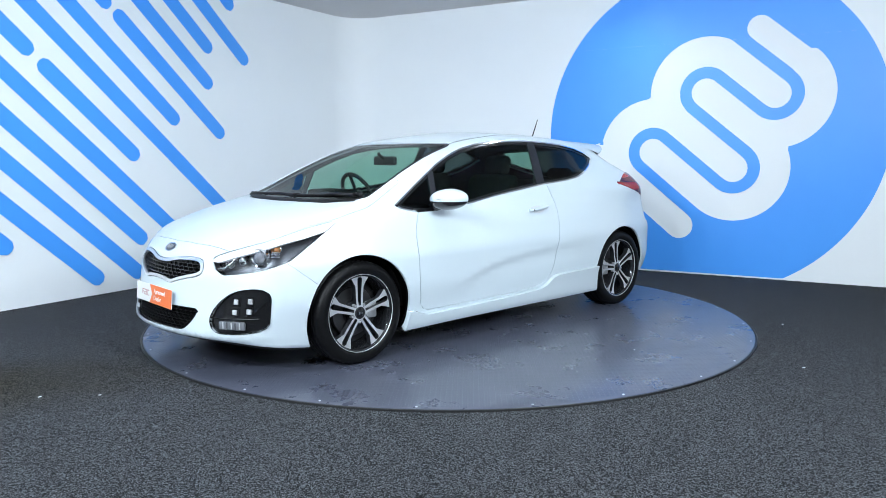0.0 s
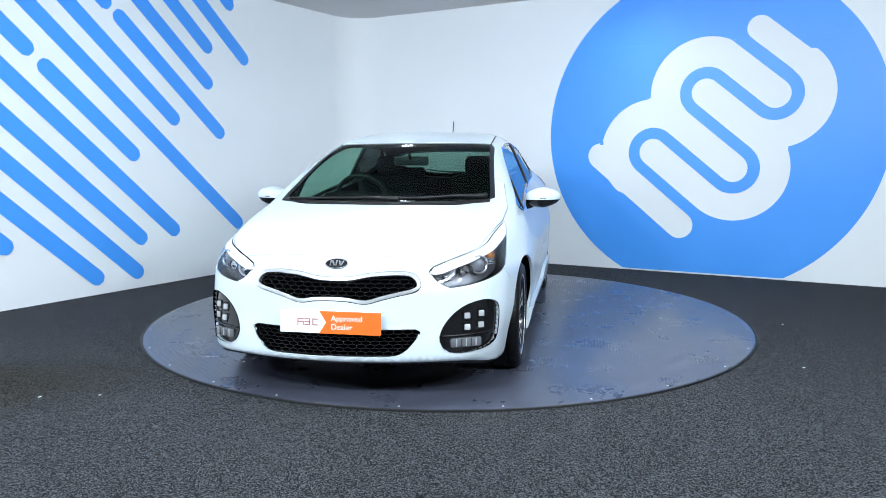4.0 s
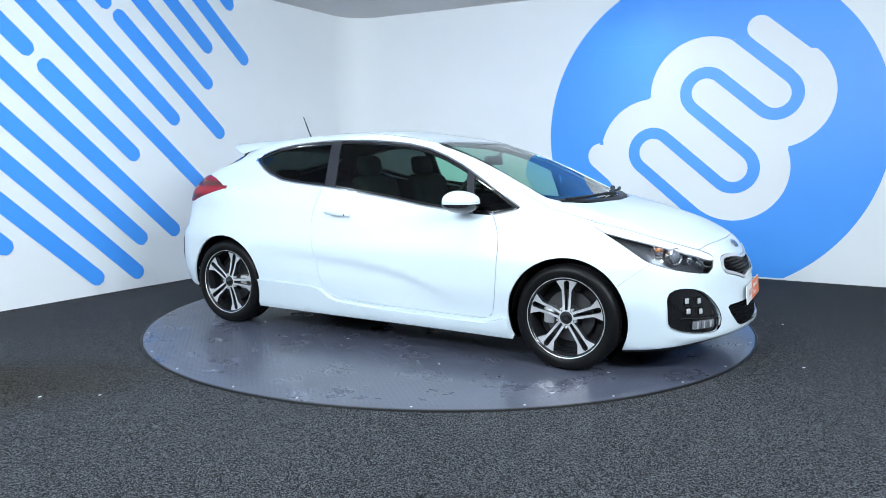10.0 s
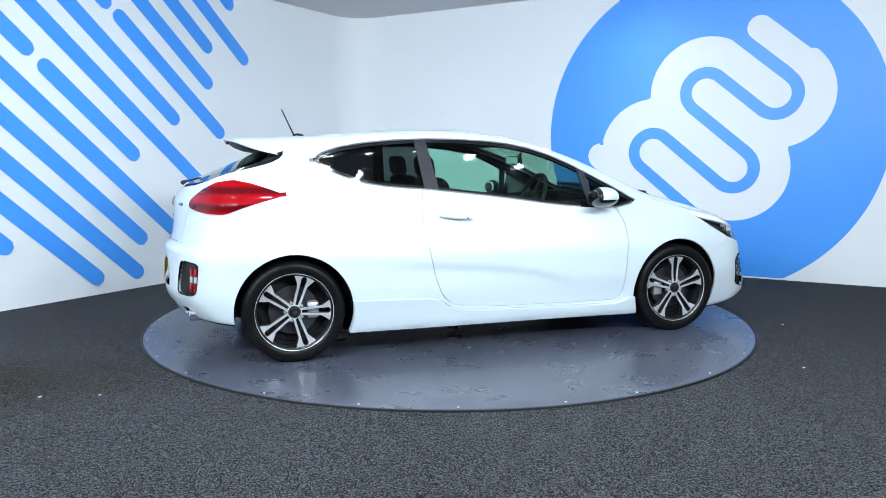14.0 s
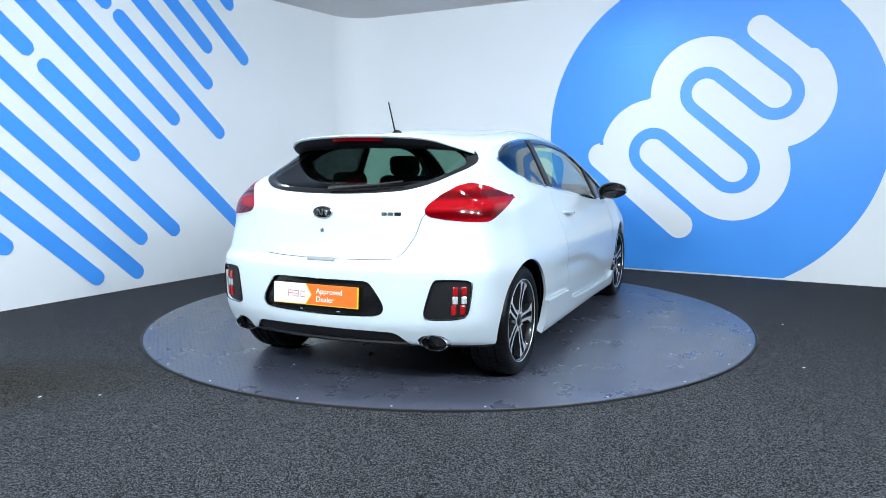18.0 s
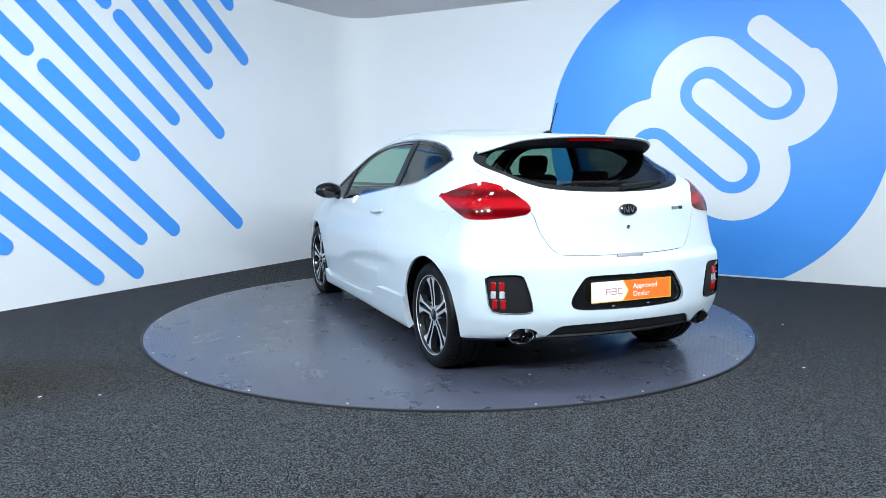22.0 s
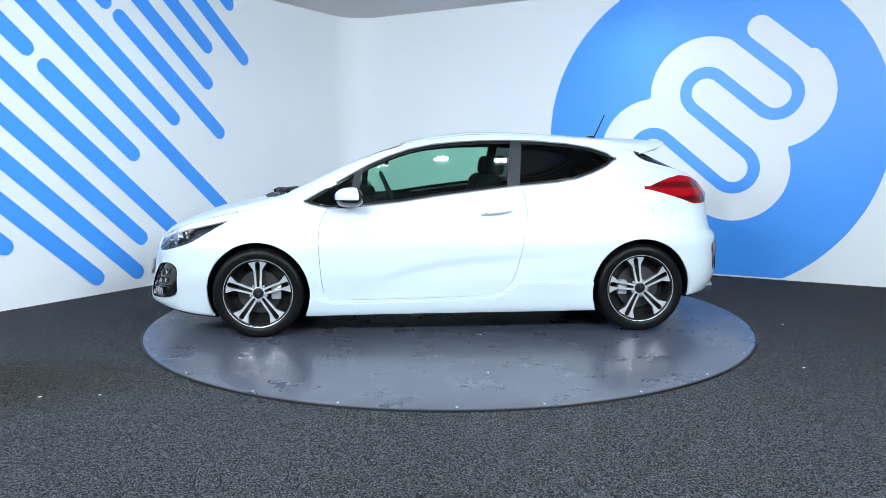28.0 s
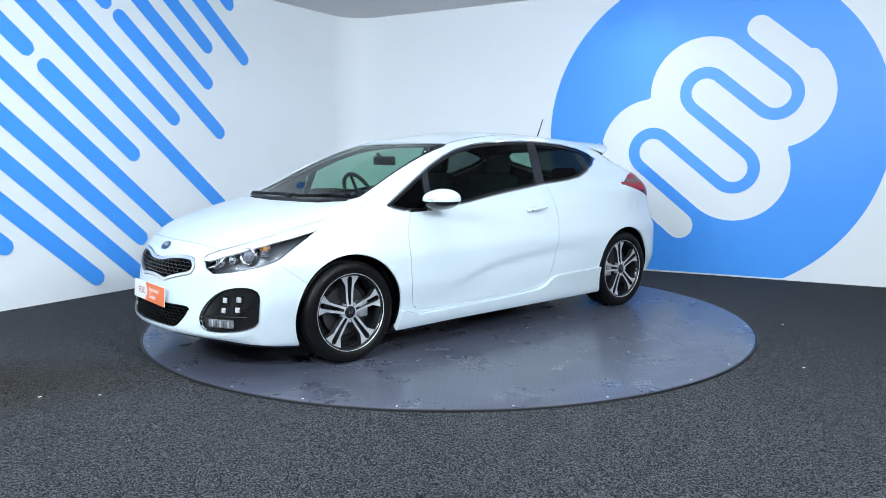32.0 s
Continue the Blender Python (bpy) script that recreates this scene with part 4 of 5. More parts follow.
# lamps and parts at the back
for s, k in (("L", 1), ("R", -1)):
    panel = [o for o in car.children if o.name.startswith("reflector_panel")][0 if s == "L" else 1]
    for col, (y0, w) in enumerate(((0.752, 0.030), (0.712, 0.030))):
        for z, h, mat, lab in ((0.556, 0.044, RED_DARK, "dark red reflector"), (0.510, 0.040, REVERSE, "clear reversing lamp"), (0.460, 0.052, RED_DARK, "dark red reflector")):
            yy = y0 - (0.0 if z > 0.5 else 0.006)
            p = on_end(yy, z, -1)
            n = car_normal(p)
            at = stand_on((p[0], p[1] * k, p[2]), -0.018, normal=Vector((n[0], n[1] * k, n[2])))
            part("lamp", slab(w * 0.95, h, 0.012, 0.006), mat, panel, lab, False, at)
    p = on_end(0.596, 0.30, -1)
    at = Matrix.Translation((-1.925, p[1] * k, 0.284)) @ Matrix.Rotation(radians(-90), 4, "Y") @ Matrix.Rotation(radians(90), 4, "Z")
    bm = bmesh.new()
    rings = []
    for rx, ry, z in ((0.056, 0.026, -0.10), (0.069, 0.035, -0.06), (0.0695, 0.0355, -0.004), (0.0725, 0.0385, 0.0), (0.076, 0.0415, -0.004), (0.076, 0.0415, -0.10)):
        rings.append([bm.verts.new((rx * math.cos(2 * math.pi * i / 36), ry * math.sin(2 * math.pi * i / 36), z)) for i in range(36)])
    for a, b in zip(rings, rings[1:]):
        for i in range(36):
            bm.faces.new((a[i], a[(i + 1) % 36], b[(i + 1) % 36], b[i]))
    pipe = part("exhaust_tip", bm, CHROME, car, "oval chrome exhaust tip", True, at)
    bm = oval(0.058, 0.027, 0.002)
    part("bore", bm, BLACK, pipe, "", False, pose(0, 0, -0.07))
for y in (-0.56, -0.345, 0.345, 0.56):
    p = on_end(y, 0.60 if abs(y) < 0.5 else 0.62, -1)
    part("parking_sensor", oval(0.010, 0.010, 0.0015, 16), PAINT, rear_bumper, "small round sensor", True, stand_on(p))

# the spoiler over the rear glass
sections = []


def spoiler_tip(y):
    w = 1 - (abs(y) / 0.603) ** 9
    x = -1.672 + 0.26 * y * y + 0.23 * (abs(y) / 0.6) ** 8
    base = on_top(x, y)[2]
    return x, base + 0.003 + (1.345 - 0.09 * y * y - base) * w


for y in 0.592 * np.sin(np.linspace(-math.pi / 2, math.pi / 2, 61)):
    xr = -1.12
    xt, zt = spoiler_tip(y)
    zr = on_top(xr, y)[2] - 0.001
    sec = []
    for i in range(14):
        t = i / 13
        x = xr + (xt - xr) * t
        z = zr + (zt - zr) * (t * t * 0.6 + t * 0.4)
        sec.append((x, y, max(z, on_top(x, y)[2] + 0.0005 + 0.002 * t)))
    z = sec[-1][2]
    sec += [(xt - 0.004, y, z - 0.006), (xt + 0.002, y, z - 0.013), (xt + 0.010, y, z - 0.016)]
    zb = z - 0.016
    for i in range(1, 7):
        t = i / 6
        x = xt + 0.010 + (0.10 * (abs(y) / 0.6) ** 8 - 1.41 - xt) * t
        b = on_top(x, y)[2]
        sec.append((x, y, max(b - 0.003, zb + (b - 0.004 - zb) * t ** 0.8)))
    sections.append(sec)


def loft(secs, lo, hi):
    bm = bmesh.new()
    vs = [[bm.verts.new(p) for p in sec[lo:hi]] for sec in secs]
    for a, b in zip(vs, vs[1:]):
        for i in range(len(a) - 1):
            bm.faces.new((a[i], b[i], b[i + 1], a[i + 1]))
    bmesh.ops.recalc_face_normals(bm, faces=bm.faces[:])
    return bm


part("spoiler", loft(sections, 0, 17), PAINT, tailgate, "", True)
part("spoiler_underside", loft(sections, 16, 23), SATIN_BLACK, tailgate, "dark spoiler underside", True)
lampline = [(-1.672 + 0.26 * y * y + 0.012, y, spoiler_tip(y)[1] - 0.024) for y in np.linspace(-0.155, 0.155, 15)]
bm = bmesh.new()
rows = [[bm.verts.new((x + dx, y, z + dz)) for x, y, z in lampline] for dx, dz in ((0.008, 0.006), (-0.008, 0.006), (-0.006, -0.010), (0.012, -0.012))]
for a, b in zip(rows, rows[1:] + rows[:1]):
    for i in range(14):
        bm.faces.new((a[i], a[i + 1], b[i + 1], b[i]))
bm.faces.new([r[0] for r in rows]), bm.faces.new([r[-1] for r in rows][::-1])
bmesh.ops.recalc_face_normals(bm, faces=bm.faces[:])
part("brake_lamp", bm, RED, tailgate, "red high brake lamp")

# badges, lock and handle of the tailgate
p = on_end(0.0, 0.941, -1)
badge = part("badge", oval(0.060, 0.031, 0.004, 40, 0.003), GLOSS_BLACK, tailgate, "black oval badge with chrome rim", True, stand_on(p))
part("badge_rim", ring(0.058, 0.030, 0.0035), CHROME, badge, "", True, pose(0, 0, 0.004))
for x, w, a in ((-0.030, 0.007, 0), (-0.016, 0.007, 28), (0.000, 0.007, 0), (0.018, 0.007, 22), (0.031, 0.007, -22)):
    part("badge_mark", slab(w, 0.034, 0.003), CHROME, badge, "chrome bar", False, pose(x, 0, 0.0065, 0, 0, a))
p = on_end(0.0, 0.692, 1)
badge = part("badge", oval(0.060, 0.031, 0.004, 40, 0.003), GLOSS_BLACK, front_bumper, "black oval badge with chrome rim", True, stand_on(p))
part("badge_rim", ring(0.058, 0.030, 0.0035), CHROME, badge, "", True, pose(0, 0, 0.004))
for x, w, a in ((-0.030, 0.007, 0), (-0.016, 0.007, 28), (0.000, 0.007, 0), (0.018, 0.007, 22), (0.031, 0.007, -22)):
    part("badge_mark", slab(w, 0.034, 0.003), CHROME, badge, "chrome bar", False, pose(x, 0, 0.0065, 0, 0, a))
for y in (0.452, 0.412, 0.372, 0.332):
    p = on_end(y, 0.943, -1)
    part("name_mark", ring(0.013, 0.011, 0.0017, 16, 6), SATIN_CHROME, tailgate, "chrome name mark", True, stand_on(p, 0.002))
for y, w, mat in ((-0.340, 0.028, CHROME), (-0.372, 0.028, CHROME), (-0.408, 0.034, GLOSS_BLACK)):
    p = on_end(y, 0.938, -1)
    part("name_mark", slab(w, 0.018, 0.003, 0.001), mat, tailgate, "", False, stand_on(p))
p = on_end(0.0, 0.848, -1)
part("lock", oval(0.012, 0.012, 0.004, 20, 0.002), CHROME, tailgate, "round chrome lock", True, stand_on(p))
bm = bmesh.new()
box(bm, -0.085, 0.085, -0.011, 0.011, 0, 0.012, 0.005)
part("tailgate_handle", bm, material("grey plastic", (0.25, 0.26, 0.28), 0.4), tailgate, "grey plastic handle", True, stand_on(on_end(0.0, 0.700, -1), -0.004))


# number plates, covered by printed cards
def plate(name, at, parent, mat, label, yellow=False):
    base = part(name, slab(0.52, 0.111, 0.004, 0.0015), mat, parent, label, False, at)
    bm = bmesh.new()
    right = 0.252 if yellow else 0.26
    low = -0.0505 if yellow else -0.0555
    outline = [(-0.055, low), (right, low), (right, 0.0555), (-0.055, 0.0555), (-0.020, 0.0)]
    lo = [bm.verts.new((x, y, 0.0042)) for x, y in outline]
    hi = [bm.verts.new((x, y, 0.0052)) for x, y in outline]
    bm.faces.new(hi)
    for i in range(5):
        bm.faces.new((lo[i], lo[(i + 1) % 5], hi[(i + 1) % 5], hi[i]))
    part("orange_card", bm, ORANGE, base, "bright orange card")
    if yellow:
        bm = bmesh.new()
        outline = [(-0.26, low), (-0.062, low), (-0.028, 0.0), (-0.062, 0.0555), (-0.26, 0.0555)]
        lo = [bm.verts.new((x, y, 0.0042)) for x, y in outline]
        hi = [bm.verts.new((x, y, 0.0050)) for x, y in outline]
        bm.faces.new(hi)
        for i in range(5):
            bm.faces.new((lo[i], lo[(i + 1) % 5], hi[(i + 1) % 5], hi[i]))
        part("white_card", bm, PLATE_WHITE, base, "white card")
    lettering("word", "Approved", 0.040, WHITE_PRINT, base, pose(0.005, 0.008, 0.0056))
    lettering("word", "Dealer", 0.040, WHITE_PRINT, base, pose(0.005, -0.034, 0.0056))
    for x, w, h, y in ((-0.166, 0.005, 0.034, 0), (-0.150, 0.028, 0.005, 0.0145), (-0.150, 0.028, 0.005, 0), (-0.138, 0.005, 0.016, -0.009), (-0.118, 0.028, 0.005, 0.0145), (-0.118, 0.028, 0.005, 0), (-0.118, 0.028, 0.005, -0.0145),
                       (-0.105, 0.005, 0.034, 0), (-0.088, 0.005, 0.034, 0), (-0.076, 0.026, 0.005, 0.0145), (-0.076, 0.026, 0.005, -0.0145)):
        part("print_bar", slab(w, h, 0.0005), PRINT_RED, base, "", False, pose(x, y, 0.0052))
    return base


x = on_end(0.0, 0.42, 1)[0]
plate("number_plate", stand_on((x + 0.004, 0, 0.418), normal=(1, 0, 0.08)), front_bumper, PLATE_WHITE, "white and orange dealer plate")
plate("number_plate", stand_on((-2.074, 0.012, 0.515), normal=(-1, 0, 0.06)), rear_bumper, YELLOW, "yellow plate under an orange and white card", True)
# pale bars put in for the glints on the recess's glossy lower lip
for y in (-0.10, 0.10):
    part("plate_lamp", slab(0.045, 0.008, 0.008, 0.002), LED_GREY, recess, "", False, stand_on((-2.05, y, 0.432), normal=(-1, 0, 0.3)))

# door handles, mirrors
for s, k in (("L", 1), ("R", -1)):
    door = DOORS[s]
    line = []
    for i in range(13):
        t = i / 12
        x, z = -0.412 + 0.215 * t, 0.860 - 0.022 * t
        p = on_side(x, z, 1)
        line.append(Vector((x, (p[1] + 0.030 * math.sin(math.pi * min(1, 0.12 + t * 0.76)) ** 0.6 - 0.004) * k, z)))
    bm = tube(line, [0.010 + 0.004 * math.sin(math.pi * i / 12) for i in range(13)], 12)
    handle = part("handle", bm, PAINT, door, "white painted handle", True)
    p = on_side(-0.30, 0.842, 1)
    n = car_normal(p)
    # flat oval; the cup's shade is put into its greyer paint
    part("handle_cup_shade", oval(0.075, 0.028, 0.001, 28), material("shaded paint", (0.55, 0.57, 0.6), 0.3, 0, 0.6) if s == "L" else bpy.data.materials["shaded paint"], door, "flat oval in the shaded tone of a handle cup", True, stand_on(p * np.array((1, k, 1)), 0.0, normal=n * np.array((1, k, 1))))
    part("keyhole", oval(0.006, 0.006, 0.002, 12), BLACK, handle, "", True, stand_on((-0.232, line[10].y + 0.011 * k, line[10].z), normal=(0, k, 0)))

    def shell(zlo, xlo, grow):
        bm = bmesh.new()
        bmesh.ops.create_uvsphere(bm, u_segments=36, v_segments=20, radius=1)
        for v in bm.verts:
            x, y, z = v.co
            front = x > 0
            bx = (abs(x) ** 0.8) * (1 if front else -0.62) * 0.116
            yy = math.copysign(abs(y) ** 0.85, y)
            zz = math.copysign(abs(z) ** 0.85, z)
            taper = 1 - 0.25 * max(0.0, yy) - 0.12 * max(0.0, -yy)
            v.co = (0.672 + bx * grow - 0.02 * yy, (0.945 + 0.116 * yy * grow) * k, 0.960 - (1 - grow) * 0.2 + 0.066 * zz * taper * grow + 0.006 * yy)
        for co, no in (((0, 0, zlo), (0, 0, -1)), ((xlo, 0.94 * k, 0), (-1, -0.2 * k, 0))):
            if zlo is not None:
                bmesh.ops.bisect_plane(bm, geom=bm.verts[:] + bm.edges[:] + bm.faces[:], plane_co=co, plane_no=no, clear_outer=True)
        bmesh.ops.recalc_face_normals(bm, faces=bm.faces[:])
        return bm

    cap = part("mirror", shell(0.948, 0.648, 1.0), PAINT, car, "white and black door mirror", True)
    part("mirror_base", shell(None, None, 0.975), GLOSS_BLACK, cap, "gloss black rear and lower housing", True)
    bm = tube([(0.70, 0.838 * k, 0.905), (0.70, 0.87 * k, 0.912), (0.685, 0.90 * k, 0.922), (0.68, 0.94 * k, 0.926)], [0.026, 0.022, 0.020, 0.018], 12)
    part("mirror_arm", bm, GLOSS_BLACK, cap, "black arm", True)
    bm = tube([(0.7865 - 0.16 * t ** 2.6, (0.930 + 0.122 * t) * k, 0.958 + 0.006 * t) for t in np.linspace(0, 1, 9)], 0.0055, 8)
    part("mirror_indicator", bm, SILVER, cap, "clear indicator strip", True)
    part("mirror_glass", oval(0.088, 0.046, 0.003, 32), material("mirror", (0.9, 0.9, 0.9), 0.02, 1) if s == "L" else bpy.data.materials["mirror"], cap, "mirror glass", True,
         stand_on((0.617, 0.942 * k, 0.962), normal=(-1, -0.12 * k, 0.05)))

# aerial, wipers
p = on_top(-1.20, 0.0)
bm = bmesh.new()
bmesh.ops.create_uvsphere(bm, u_segments=24, v_segments=12, radius=1)
for v in bm.verts:
    v.co = (v.co.x * 0.052 * (1 if v.co.x > 0 else 0.75), v.co.y * 0.026, max(-0.004, v.co.z * 0.026))
aerial = part("aerial", bm, GLOSS_BLACK, car, "short black roof aerial", True, Matrix.Translation((p[0] + 0.02, 0, p[2])))
part("rod", tube([(-0.026, 0, 0.018), (-0.055, 0, 0.08), (-0.104, 0, 0.188)], [0.0055, 0.0045, 0.0038], 10), BLACK, aerial, "", True)
for a, b, c in (((1.22, -0.60), (1.285, -0.25), (1.255, 0.10)), ((1.285, -0.02), (1.265, 0.30), (1.14, 0.60))):
    pts = []
    for i in range(13):
        t = i / 12
        u = (1 - t) ** 2, 2 * t * (1 - t), t * t
        x, y = (u[0] * a[0] + u[1] * b[0] + u[2] * c[0]), (u[0] * a[1] + u[1] * b[1] + u[2] * c[1])
        pts.append(Vector(on_top(x, y)) + Vector((0.004, 0, 0.014)))
    wiper = part("wiper", tube(pts, 0.008, 8), BLACK, car, "black windscreen wiper", True)
    part("blade", tube([q - Vector((0.012, 0, 0.008)) for q in pts[1:]], 0.005, 6), BLACK, wiper, "", True)
    q = pts[-1] + Vector((0.045, 0.02, -0.006))
    part("arm", tube([q, (q + pts[6]) / 2 + Vector((0.02, 0, 0.008)), pts[6]], [0.014, 0.009, 0.006], 8), BLACK, wiper, "", True)
q = on_top(1.14, 0.64)
bm = bmesh.new()
bmesh.ops.create_uvsphere(bm, u_segments=20, v_segments=12, radius=0.018)
part("wiper_cap", bm, BLACK, car, "round black wiper pivot", True, Matrix.Translation((q[0], q[1] - 0.02, q[2] + 0.012)))
cowl = []
for y in np.linspace(-0.66, 0.66, 33):
    x = 1.368 - 0.36 * y * y
    cowl.append([tuple(on_top(x + d, y) + np.array((0, 0, h))) for d, h in ((-0.055, 0.004), (-0.03, 0.008), (-0.004, 0.007), (0.004, 0.001))])
part("cowl", loft(cowl, 0, 4), BLACK, car, "black plastic cowl below the windscreen", True)
pts = [on_end(y, z, -1) + np.array((-0.012, 0, 0.01)) for y, z in ((0.0, 1.050), (-0.12, 1.062), (-0.25, 1.072), (-0.38, 1.090))]
part("rear_wiper", tube(pts, [0.016, 0.009, 0.007, 0.005], 8), BLACK, tailgate, "black rear wiper", True)


# wheels
WHEEL_R = 0.310


def face_height(r):
    return 0.088 - 0.004 * np.sin(np.clip(r / 0.2, 0, 1) * math.pi) ** 2 + 0.004 * np.clip((r - 0.18) / 0.05, 0, 1)


def spoke_mesh():
    """One fifth of the wheel's face: a twin spoke with a slot, cut from a fan."""
    bm = bmesh.new()
    rs, an = np.linspace(0.03, 0.2275, 27), np.radians(np.linspace(-36, 36, 31))
    vs = [[bm.verts.new((r * math.sin(a), r * math.cos(a), 0)) for a in an] for r in rs]
    for i in range(26):
        for j in range(30):
            bm.faces.new((vs[i][j], vs[i + 1][j], vs[i + 1][j + 1], vs[i][j + 1]))

    def slot(p):
        r, u = np.hypot(p[:, 0], p[:, 1]), np.abs(p[:, 0])
        return np.hypot(u, p[:, 1] - np.clip(p[:, 1], 0.052, 0.200)) - (0.0085 + 0.055 * np.clip(p[:, 1] - 0.05, 0, 1))

    def keep(p):
        r, u = np.hypot(p[:, 0], p[:, 1]), np.abs(p[:, 0])
        half = 0.0232 + 0.060 * np.clip(p[:, 1] - 0.05, 0, 1) + 0.80 * np.clip(p[:, 1] - 0.160, 0, 1) ** 1.10
        spoke = u - half
        return np.minimum(spoke, r - 0.042)

    cut(bm, slot)
    cut(bm, keep)
    c = centres(bm)
    bad = (slot(c) < 0) | (keep(c) > 0)
    bmesh.ops.delete(bm, geom=[f for f, b in zip(bm.faces[:], bad) if b], context="FACES")
    for v in bm.verts:
        r = math.hypot(v.co.x, v.co.y)
        v.co.z = float(face_height(r))
    bmesh.ops.recalc_face_normals(bm, faces=bm.faces[:])
    if sum(f.normal.z for f in bm.faces) < 0:
        bmesh.ops.reverse_faces(bm, faces=bm.faces[:])
    edges = [e for e in bm.edges if e.is_boundary and not all(abs(abs(math.atan2(v.co.x, v.co.y)) - radians(36)) < 1e-3 for v in e.verts)]
    for f in bm.faces:
        f.material_index = 0
    old = set(bm.faces)
    e1 = bmesh.ops.extrude_edge_only(bm, edges=edges)["geom"]
    for v in e1:
        if isinstance(v, bmesh.types.BMVert):
            v.co.z -= 0.004
            v.co.x *= 1.0
    lower = [e for e in e1 if isinstance(e, bmesh.types.BMEdge)]
    e2 = bmesh.ops.extrude_edge_only(bm, edges=lower)["geom"]
    for v in e2:
        if isinstance(v, bmesh.types.BMVert):
            v.co.z -= 0.034
    for f in bm.faces:
        if f not in old:
            f.material_index = 1
    me = bpy.data.meshes.new("spoke")
    bm.to_mesh(me)
    bm.free()
    me.materials.append(ALLOY)
    me.materials.append(GREY_ALLOY)
    me.shade_smooth()
    me.set_sharp_from_angle(angle=radians(40))
    return me


def keep_mesh(bm, mat):
    ob = part("tmp", bm, mat, None, smooth=True)
    me = ob.data
    bpy.data.objects.remove(ob)
    return me


tread = [(WHEEL_R, -0.055), (WHEEL_R - 0.007, -0.051), (WHEEL_R - 0.007, -0.043), (WHEEL_R, -0.039), (WHEEL_R, -0.012), (WHEEL_R - 0.007, -0.008), (WHEEL_R - 0.007, 0.000)]
half = [(0.228, 0.094), (0.236, 0.104), (0.250, 0.1105), (0.268, 0.112), (0.284, 0.110), (0.294, 0.104), (0.3030, 0.096), (0.3075, 0.084), (WHEEL_R, 0.070)]
profile = [(r, -a) for r, a in half] + tread + [(r, -a) for r, a in tread[::-1][1:]] + half[::-1]
bm = lathe(profile, 180)
for v in bm.verts:
    r = math.hypot(v.co.x, v.co.z)
    if r > 0.3020 and 0.012 < abs(v.co.y) and round(math.atan2(v.co.z, v.co.x) * 90 / math.pi + 0.4 * math.sin(v.co.y * 20)) % 3 == 0:
        v.co.x, v.co.z = v.co.x * (r - 0.0025) / r, v.co.z * (r - 0.0025) / r
TYRE_ME = keep_mesh(bm, TYRE)
SPOKE_ME = spoke_mesh()
BARREL_ME = keep_mesh(lathe([(0.236, 0.100), (0.232, 0.104), (0.224, 0.100), (0.219, 0.092), (0.212, 0.072), (0.205, 0.03), (0.200, -0.06), (0.222, -0.095), (0.230, -0.10)], 72, "Z"), BARREL_GREY)
LIP_ME = keep_mesh(lathe([(0.2350, 0.1035), (0.2338, 0.1062), (0.2318, 0.1055), (0.2300, 0.102)], 72, "Z"), ALLOY)
DISC_ME = keep_mesh(lathe([(0.05, 0.035), (0.075, 0.035), (0.078, 0.022), (0.148, 0.022), (0.150, 0.018), (0.150, 0.006), (0.148, 0.0), (0.05, 0.0)], 56, "Z"), DISC)
HUB_ME = keep_mesh(lathe([(0.0, 0.094), (0.024, 0.0935), (0.0275, 0.091), (0.030, 0.086), (0.030, 0.06)], 32, "Z"), GLOSS_BLACK)
BOSS_ME = keep_mesh(lathe([(0.029, 0.089), (0.034, 0.089), (0.047, 0.080), (0.064, 0.060), (0.068, 0.03)], 40, "Z"), GREY_ALLOY)
NUT_ME = keep_mesh(lathe([(0.0, 0.006), (0.006, 0.006), (0.0085, 0.004), (0.0095, -0.02)], 6, "Z"), SATIN_CHROME)
BACK_ME = keep_mesh(lathe([(0.0, -0.02), (0.20, -0.02), (0.20, -0.03), (0.0, -0.03)], 40, "Z"), BLACK)
bm = bmesh.new()
box(bm, -0.05, 0.05, -0.035, 0.035, 0.0, 0.05, 0.012)
CALIPER_ME = keep_mesh(bm, CALIPER)
MARK_ME = keep_mesh(slab(0.004, 0.018, 0.002), CHROME)
START = {(1, 1): 180, (-1, 1): 190, (1, -1): 180, (-1, -1): 234}
for x, z in WHEELS:
    for k in (1, -1):
        tyre = piece("wheel", TYRE_ME, car, "low-profile tyre on a five-spoke alloy rim", pose(x, 0.762 * k, WHEEL_R - 0.004, 0, 0, 0 if k > 0 else 180))
        out = pose(0, 0, 0, -90) @ pose(0, 0, 0, 0, 0, START[(1 if x > 0 else -1, k)])
        piece("rim_barrel", BARREL_ME, tyre, "dark grey barrel", out)
        piece("rim_lip", LIP_ME, tyre, "bright machined rim edge", out)
        piece("hub_boss", BOSS_ME, tyre, "", out)
        piece("hub_cap", HUB_ME, tyre, "gloss black cap", out)
        piece("brake_disc", DISC_ME, tyre, "steel brake disc", out @ pose(0, 0, -0.005))
        piece("brake_back", BACK_ME, tyre, "", out)
        piece("brake_caliper", CALIPER_ME, tyre, "cast caliper", pose(0, 0, 0, -90) @ pose(0.115 * (-1 if x * k > 0 else 1), 0.0, 0.008, 0, 0, 90))
        for i in range(5):
            a = 72 * i
            piece("spoke", SPOKE_ME, tyre, "machined twin spoke with dark sides", out @ pose(0, 0, 0, 0, 0, a))
            piece("wheel_nut", NUT_ME, tyre, "", out @ pose(0, 0, 0, 0, 0, a + 36) @ pose(0, 0.056, 0.084))
        for i in (-1, 0, 1):
            piece("cap_mark", MARK_ME, tyre, "", out @ pose(0.009 * i, 0, 0.0935))

